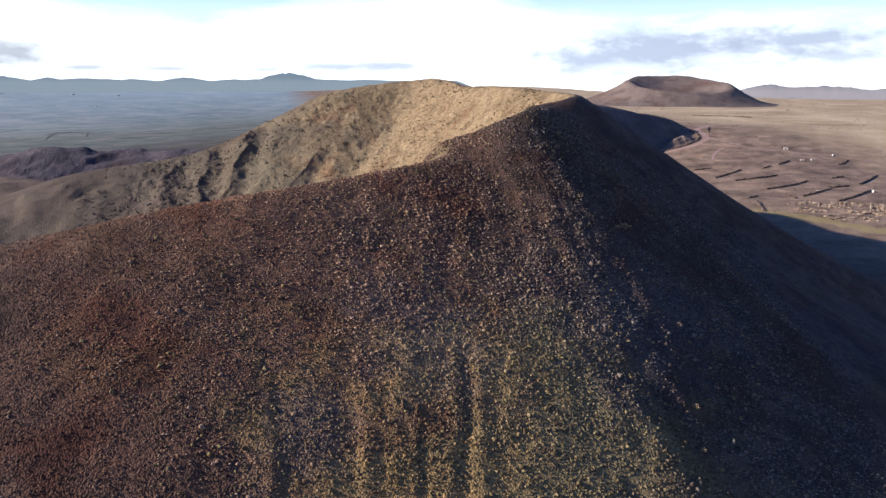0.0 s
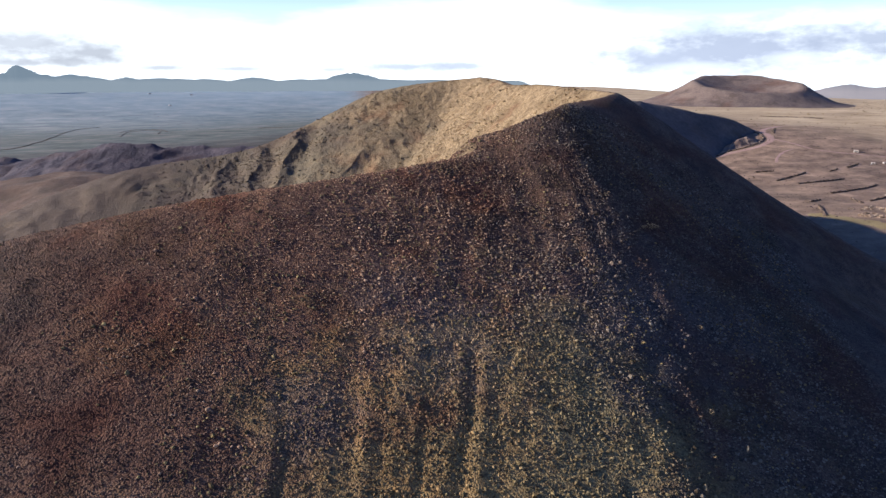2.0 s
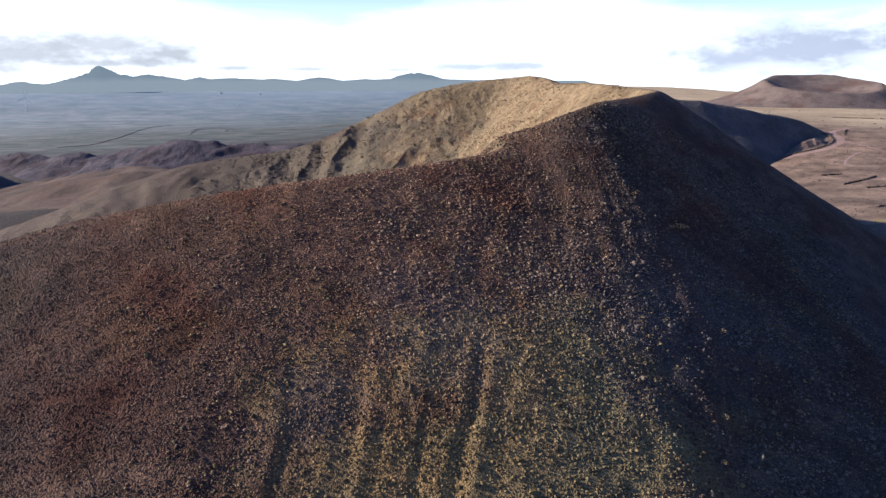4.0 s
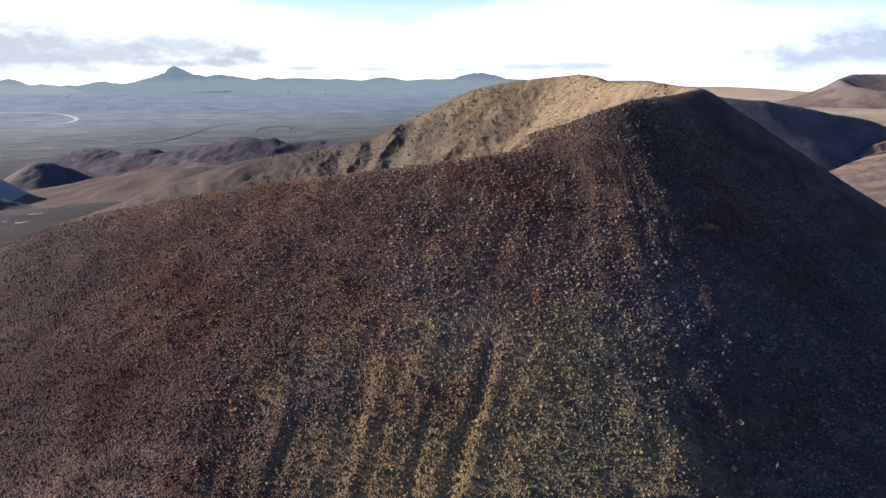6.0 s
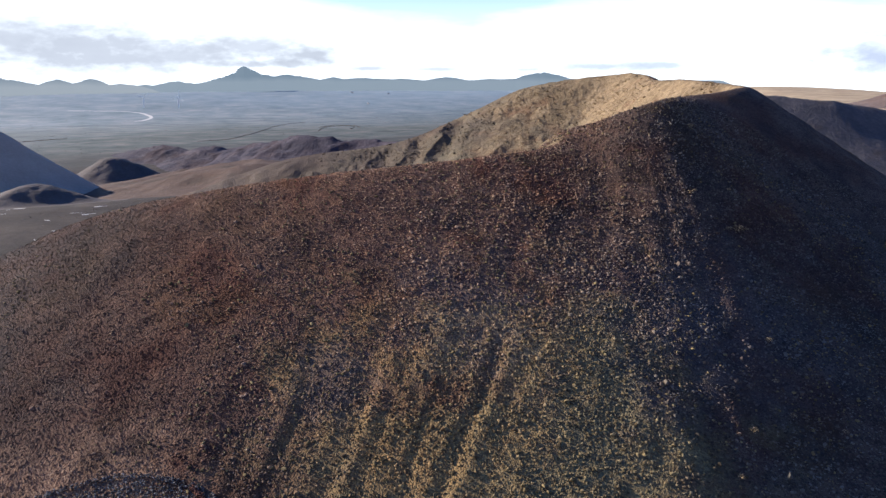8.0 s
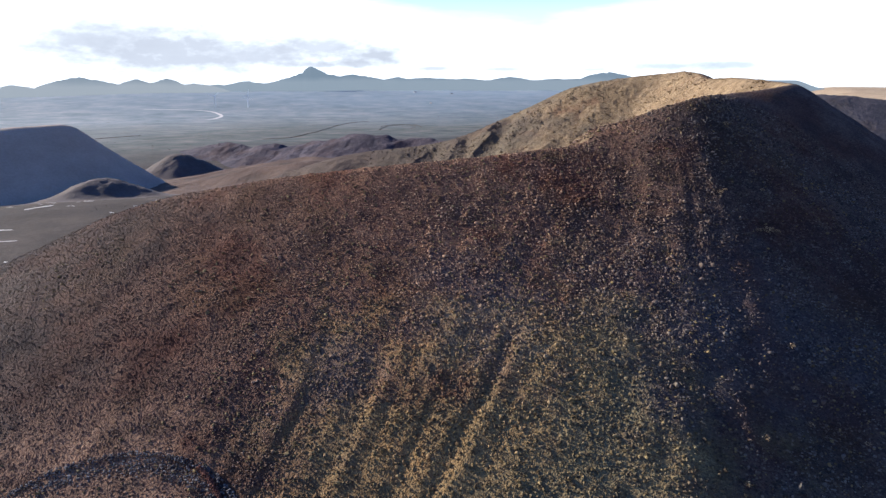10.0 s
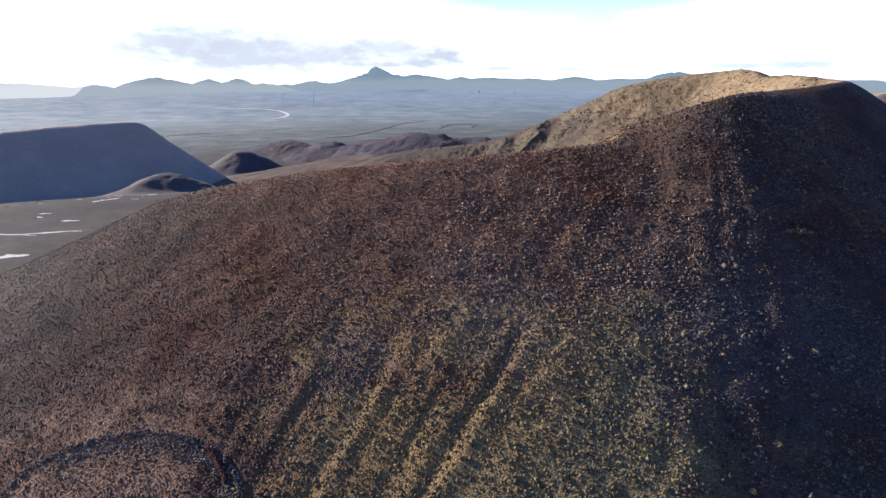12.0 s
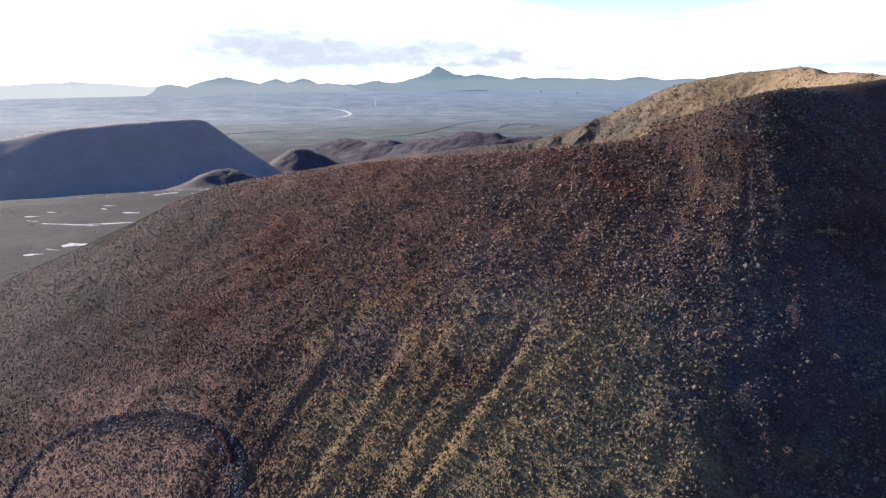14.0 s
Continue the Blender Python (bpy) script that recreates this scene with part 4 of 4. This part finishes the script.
FIELD_WALLS = (((190, 617), (203, 629), (219, 635), (232, 645), (243, 660), (249, 682), (250, 703)), ((263, 690), (268, 706), (276, 722)), ((211, 494), (229, 499), (247, 508)), ((217, 457), (237, 468), (257, 483)), ((202, 509), (217, 521), (231, 533)), ((199, 542), (212, 543)),
               ((249, 535), (257, 541)), ((267, 547), (281, 560)), ((315, 548), (332, 566)), ((227, 429), (239, 437), (258, 455)), ((239, 410), (255, 422), (278, 444)),
               ((260, 460), (276, 465)), ((280, 495), (293, 502)), ((287, 471), (320, 507)), ((192, 429), (200, 433)), ((384, 924), (400, 908)), ((339, 951), (377, 924)),
               ((220, 437), (220, 423)), ((192, 415), (184, 388)))
for k, pts in enumerate(FIELD_WALLS):
    dry_wall(pts, 1.15, 0.9, WALL_STONE, "low dark dry-stone field wall on the bare plain", seed=60 + k, gap=0.9, group="field walls")
PLAIN_WALLS = (((-766, 948), (-785, 1097), (-1162, 1797), (-1209, 1998)), ((-760, 1327), (-893, 1607), (-893, 1736), (-777, 1559)), ((-601, 1670), (-519, 1666)),
               ((-876, 1527), (-954, 1735), (-844, 1648), (-723, 1407)), ((-1084, 835), (-1091, 905), (-1089, 974)))
for k, pts in enumerate(PLAIN_WALLS):
    dry_wall(pts, 0.7, 0.6, WALL_STONE, "long dark lava-stone wall across the far plain", seed=90 + k, gap=1.15, group="plain walls")


def part(name, bm, material, parent, label=""):
    me = bpy.data.meshes.new(name)
    bm.to_mesh(me)
    bm.free()
    me.materials.append(material)
    ob = new(name, me)
    ob.parent = parent
    if label:
        ob["label"] = label
    return ob


def block(bm, x0, x1, y0, y1, z0, z1, bevel=0.0):
    got = bmesh.ops.create_cube(bm, size=1.0, matrix=Matrix.Translation(((x0 + x1) / 2, (y0 + y1) / 2, (z0 + z1) / 2)) @ Matrix.Diagonal((x1 - x0, y1 - y0, z1 - z0, 1)))
    if bevel:
        bmesh.ops.bevel(bm, geom=list({e for v in got["verts"] for e in v.link_edges}), offset=bevel, segments=1, affect="EDGES")


def ruin(px, py, turn, wide, deep, high, seed):
    """A roofless hut: four broken walls of rubble, each a part."""
    rng = np.random.default_rng(seed)
    base = tagged(new("ruined_stone_hut"), "roofless ruin with broken pale stone walls", "ruin", "ruins")
    base.matrix_world = pose(px, py, on_ground(px, py), 0, 0, turn)
    corners = [(-wide / 2, -deep / 2), (wide / 2, -deep / 2), (wide / 2, deep / 2), (-wide / 2, deep / 2)]
    for k in range(4):
        (ax, ay), (bx, by) = corners[k], corners[(k + 1) % 4]
        n = max(3, int(math.hypot(bx - ax, by - ay) / 0.7))
        xs, ys, zs, size = [], [], [], []
        for i in range(n):
            u = i / (n - 1)
            top = high * rng.uniform(0.2, 0.85)
            for c in np.arange(0.2, top, 0.5):
                xs.append(ax + (bx - ax) * u + rng.normal(0, 0.1))
                ys.append(ay + (by - ay) * u + rng.normal(0, 0.1))
                zs.append(c - 0.3)
                size.append(rng.uniform(0.36, 0.55))
        w = scatter("wall", np.array(xs), np.array(ys), np.array(zs), np.array(size), RUIN_STONE, flat=(0.6, 0.9), rough=0.2, seed=seed * 9 + k)
        w.parent = base
    return base


for k, (px, py) in enumerate(((218, 406), (222, 395), (229, 390), (228, 371), (244, 381), (211, 380), (211, 363), (223, 352), (239, 366), (206, 385), (252, 394), (236, 402))):
    ruin(px, py, 25 + 40 * math.sin(k * 2.1), 6 + 4 * abs(math.sin(k * 1.3)), 4.5 + 2 * abs(math.cos(k)), 1.0 + 0.7 * abs(math.sin(k * 2.7)), 200 + k)


def rubble(px, py, rad, seed):
    rng = np.random.default_rng(seed)
    n = int(14 + rad * 7)
    a, r = rng.uniform(0, 2 * math.pi, n), rad * np.sqrt(rng.uniform(0, 1, n))
    x, y = px + r * np.cos(a), py + 0.6 * r * np.sin(a)
    z = np.array([on_ground(u, v) for u, v in zip(x, y)]) + 0.5 * (1 - r / rad) * rng.uniform(0, 1, n)
    ob = scatter("rubble_heap", x, y, z, rng.uniform(0.2, 0.6, n), RUIN_STONE, flat=(0.3, 0.6), rough=0.4, seed=seed)
    return tagged(ob, "heap of pale fallen stones beside the ruins", "rubble", "rubble heaps")


for k in range(24):
    rubble(205 + 52 * abs(math.sin(k * 1.7)), 352 + 52 * abs(math.cos(k * 2.3)), 2.0 + 2.2 * abs(math.sin(k)), 300 + k)


def house(px, py, turn, wide, deep, high, seed):
    base = tagged(new("house"), "small white flat-roofed house on the plain", "house", "houses")
    base.matrix_world = pose(px, py, on_ground(px, py) - 0.1, 0, 0, turn)
    bm = bmesh.new()
    block(bm, -wide / 2, wide / 2, -deep / 2, deep / 2, 0, high, 0.04)
    part("wall", bm, WHITE_WALL, base)
    bm = bmesh.new()
    block(bm, -wide / 2 - 0.1, wide / 2 + 0.1, -deep / 2 - 0.1, deep / 2 + 0.1, high + 0.004, high + 0.22, 0.03)
    part("roof", bm, ROOF, base, "pale flat roof slab")
    bm = bmesh.new()
    block(bm, -0.45, 0.45, -deep / 2 - 0.05, -deep / 2 + 0.05, 0.1, min(2.0, high * 0.8), 0.01)
    part("door", bm, SHADE_OPENING, base, "dark doorway")
    if wide > 3:
        for off in (-0.3, 0.3):
            bm = bmesh.new()
            block(bm, off * wide - 0.4, off * wide + 0.4, -deep / 2 - 0.04, -deep / 2 + 0.06, high * 0.4, high * 0.75, 0.01)
            part("window", bm, SHADE_OPENING, base, "small dark window")
    return base


for k, (px, py, w, d, h) in enumerate(((297, 600, 5.5, 4, 2.4), (292, 561, 4, 3, 1.6), (302, 563, 4.5, 3, 1.6), (328, 580, 2.5, 2.5, 2.0), (241, 439, 1.8, 1.6, 1.9), (276, 437, 2.2, 2, 2.2))):
    house(px, py, -30 + 11 * k, w * 0.65, d * 0.65, h * 0.7, k)


# ---- tracks, pale patches, grass ----
def ribbon(name, points, wide, mat, label, category, lift=0.12, gap=4.0, kind="structure", wob=0.15):
    px, py, s = along(points, gap)
    dirx, diry = np.gradient(px), np.gradient(py)
    ln = np.hypot(dirx, diry) + 1e-9
    verts, n = [], len(px)
    for k in range(n):
        w = wide * 0.5 * (1 + wob * math.sin(k * 1.7) + wob * math.sin(k * 0.63 + 2)) * min(1.0, 0.25 + k / 2, 0.25 + (n - 1 - k) / 2)
        for side in (-1, -0.35, 0.35, 1):
            x, y = px[k] - diry[k] / ln[k] * w * side, py[k] + dirx[k] / ln[k] * w * side
            verts.append((x, y, on_ground(x, y) + (lift if abs(side) < 0.9 else -0.05)))
    ob = mesh_of(name, verts, grid_faces(n, 4)[:, ::-1], mat)
    return tagged(ob, label, category, kind=kind)


ribbon("road_1", ((190, 612), (205, 624), (221, 629), (236, 639), (249, 657), (255, 681), (257, 703), (268, 725), (300, 760)), 7.0, TRACK, "pale dirt road bending round the hill foot", "road", wob=0.05)
ribbon("road_2", ((223, 569), (231, 589), (243, 607), (255, 616)), 3.0, TRACK, "narrow dirt track through the fields", "road", wob=0.05)
ribbon("road_3", ((252, 666), (261, 633), (271, 609), (298, 592), (331, 581), (355, 552), (400, 520)), 3.0, TRACK, "reddish dirt track along the fields", "road", wob=0.2)
ribbon("road_4", ((-2446, 2167), (-2322, 2223), (-2217, 2254), (-2076, 2199), (-1921, 2072), (-1821, 1931), (-1791, 1847)), 15.0, CHALK, "white road curving over the far plain", "road", lift=0.6, gap=25.0, wob=0.1)
ribbon("road_5", ((-478, 420), (-478, 446), (-467, 463), (-444, 470), (-423, 470)), 5.0, CHALK, "white track at the hill foot", "road", wob=0.2)
ribbon("dry_grass", ((180, 398), (188, 384), (197, 366), (204, 348), (209, 330), (214, 310)), 13.0, GRASS, "strip of yellow dry grass below the slope", "grass", wob=0.2, kind="stuff")
for k, (pts, w) in enumerate(((((-268, 157), (-260, 166)), 7.0), (((-311, 183), (-287, 208)), 3.0), (((-265, 139), (-259, 146)), 4.0), (((-324, 218), (-315, 224)), 4.0),
                              (((-360, 180), (-354, 187)), 4.0), (((-365, 195), (-359, 199)), 3.0), (((-365, 262), (-369, 285)), 4.0), (((-358, 224), (-351, 229)), 3.0),
                              (((-330, 176), (-295, 190)), 2.0), (((-306, 299), (-302, 306)), 3.0), (((-380, 313), (-368, 313)), 3.0), (((-321, 322), (-314, 328)), 2.5))):
    ribbon("bare_patch", pts, w, CHALK, "bare white caliche patch on the plain", "ground patch", gap=2.0, wob=0.3)
PALE = np.random.default_rng(91)
for k in range(26):
    px, py, run = PALE.uniform(-430, -235), PALE.uniform(120, 330), PALE.uniform(2, 9)
    ribbon("bare_patch", ((px, py), (px + run, py + 0.6 * run * PALE.uniform(-0.3, 1))), PALE.uniform(0.8, 2.2), CHALK, "bare white caliche patch on the plain", "ground patch", gap=1.5, wob=0.35)


def plain_scrub(name, n, x0, x1, y0, y1, size, mat, label, seed, flat=(0.4, 0.8)):
    """Low bushes and stones sown over a stretch of the plain."""
    rng = np.random.default_rng(seed)
    x, y = rng.uniform(x0, x1, n), rng.uniform(y0, y1, n)
    form = RELIEF.at(np.clip(x, -239, 186), np.clip(y, -39, 536))
    clear = (form < ground_z(x, y) - 1) | (x > 185) | (x < -238) | (y > 535)
    keep = clear & (rng.uniform(0, 1, n) < 0.55 + 0.8 * fbm(x, y, 60, 3, seed + 1))
    x, y = x[keep], y[keep]
    z = np.array([on_ground(u, v) for u, v in zip(x, y)])
    ob = scatter(name, x, y, z, np.clip(size * np.exp(rng.normal(0, 0.4, len(x))), size * 0.4, size * 3), mat, flat=flat, rough=0.35, seed=seed, form=(CHIP_V, CHIP_F))
    return tagged(ob, label, "scrub", kind="stuff")


plain_scrub("plain_scrub", 20000, 150, 520, 300, 760, 0.26, WALL_STONE, "low dark scrub and stones dotting the fields", 71)
plain_scrub("plain_scrub", 16000, -2300, -200, 620, 2900, 0.55, WALL_STONE, "dark scrub and lava stones dotting the wide plain", 75, flat=(0.3, 0.6))
plain_scrub("plain_scrub", 9000, -470, -170, 60, 420, 0.22, WALL_STONE, "low brown scrub on the flat west of the volcano", 77)
plain_scrub("plain_scrub", 7000, 200, 1100, 700, 1700, 0.5, TUFT, "sparse dry bushes on the tan plain", 73)
for k, (px, py) in enumerate(((-1228, 516), (-1243, 533), (-1297, 569), (-1341, 597), (-1382, 630), (-1109, 474), (-1043, 459), (-1538, 715), (-1215, 548), (-994, 420), (-1676, 3643), (-1910, 3645), (-1522, 3081))):
    house(px, py, 20 * k, 9 + 3 * (k % 3), 7, 4.5, k)
for k, pts in enumerate((((-53.5, 56.9), (-47.7, 58), (-41.1, 58.1), (-34.8, 58), (-29, 57.6)), ((-54.2, 56.8), (-46.8, 58.5), (-36, 59.3), (-28, 60.8)))):
    px, py, _ = along(pts, 0.5)
    rng = np.random.default_rng(500 + k)
    px, py = px + rng.normal(0, 0.12, len(px)), py + rng.normal(0, 0.12, len(py))
    tagged(scatter("path_edge", px, py, RELIEF.at(px, py), rng.uniform(0.1, 0.2, len(px)), RUIN_STONE, seed=510 + k), "line of small pale stones across the enclosure", "stones", kind="stuff")


# ---- wind turbines ----
def turbine(px, py, high, spin):
    base = tagged(new("wind_turbine"), "distant white three-bladed wind turbine on the plain", "wind turbine", "wind turbines")
    base.matrix_world = pose(px, py, on_ground(px, py) - 0.3, 0, 0, 40)
    bm = bmesh.new()
    bmesh.ops.create_cone(bm, cap_ends=True, segments=14, radius1=high * 0.035, radius2=high * 0.02, depth=high, matrix=Matrix.Translation((0, 0, high / 2)))
    part("tower", bm, STEEL, base)
    bm = bmesh.new()
    block(bm, -high * 0.03, high * 0.03, -high * 0.06, high * 0.10, high * 0.985, high * 1.045, high * 0.012)
    part("nacelle", bm, STEEL, base)
    bm = bmesh.new()
    bmesh.ops.create_uvsphere(bm, u_segments=10, v_segments=6, radius=high * 0.028, matrix=Matrix.Translation((0, -high * 0.075, high * 1.015)))
    hub = part("hub", bm, STEEL, base)
    for k in range(3):
        bm = bmesh.new()
        bmesh.ops.create_cone(bm, cap_ends=True, segments=8, radius1=high * 0.026, radius2=high * 0.008, depth=high * 0.6, matrix=Matrix.Translation((0, 0, high * 0.31)) @ Matrix.Diagonal((1, 0.35, 1, 1)))
        bmesh.ops.transform(bm, matrix=Matrix.Translation((0, -high * 0.08, high * 1.015)) @ Matrix.Rotation(radians(spin + 120 * k), 4, "Y"), verts=bm.verts)
        part("blade", bm, STEEL, hub)
    return base


turbine(-2151, 2485, 50, 12)
turbine(-2268, 2402, 46, 47)


# ---- bushes that stand alone on the slope ----
TWIG = plain("dry_twig", (0.14, 0.095, 0.06), 0.9)
LEAF = earth("pale_dry_leaf", (0.18, 0.115, 0.06), (0.33, 0.22, 0.115), (0.46, 0.33, 0.19), 1.0, 0.2, island=0.6, bump=0.0)


def bush(px, py, rad, seed):
    """A low dry shrub: bent twigs and many small leaf clumps with gaps."""
    rng = np.random.default_rng(seed)
    base = tagged(new("dry_bush"), "low pale yellow dry bush on the dark slope", "bush", "bushes")
    base.matrix_world = pose(px, py, hill_land(px, py) - 0.05)
    bm = bmesh.new()
    for k in range(9):
        a, lean = rng.uniform(0, 2 * math.pi), rng.uniform(0.3, 1.1)
        m = Matrix.Rotation(a, 4, "Z") @ Matrix.Rotation(lean, 4, "Y") @ Matrix.Translation((0, 0, rad * 0.42))
        bmesh.ops.create_cone(bm, segments=5, radius1=rad * 0.035, radius2=rad * 0.012, depth=rad * 0.85, matrix=m)
    part("twigs", bm, TWIG, base, "thin brown twigs")
    n = 240
    d = rng.normal(0, 1, (n, 3))
    d /= np.linalg.norm(d, axis=1)[:, None]
    d = d * rng.uniform(0.55, 1.0, (n, 1)) * np.array([rad, rad, rad * 0.75])
    keep = d[:, 2] > -0.1 * rad
    d = d[keep]
    leaves = scatter("foliage", d[:, 0], d[:, 1], d[:, 2] + rad * 0.2, rng.uniform(0.05, 0.11, len(d)) * rad, LEAF, flat=(0.3, 0.9), rough=0.4, seed=seed + 1, form=(CHIP_V, CHIP_F))
    leaves.parent = base
    return base


for k, (px, py, rad) in enumerate(((41, 152.6, 1.3), (39.2, 151.4, 0.8), (42.6, 154.0, 0.7), (46.5, 128.4, 0.8), (31.2, 155.5, 0.8), (32.0, 157.0, 0.6), (29.5, 178.5, 0.7), (44, 109.8, 0.8), (42.2, 100.5, 0.7),
                                   (47.5, 121, 0.6), (38.8, 163.4, 0.6), (36.5, 168, 0.5), (50, 116, 0.6), (52, 132, 0.5), (17.2, 107.5, 0.7), (15.6, 108.3, 0.6), (58, 118, 0.6), (43, 92, 0.6))):
    bush(px, py, rad, 400 + 3 * k)
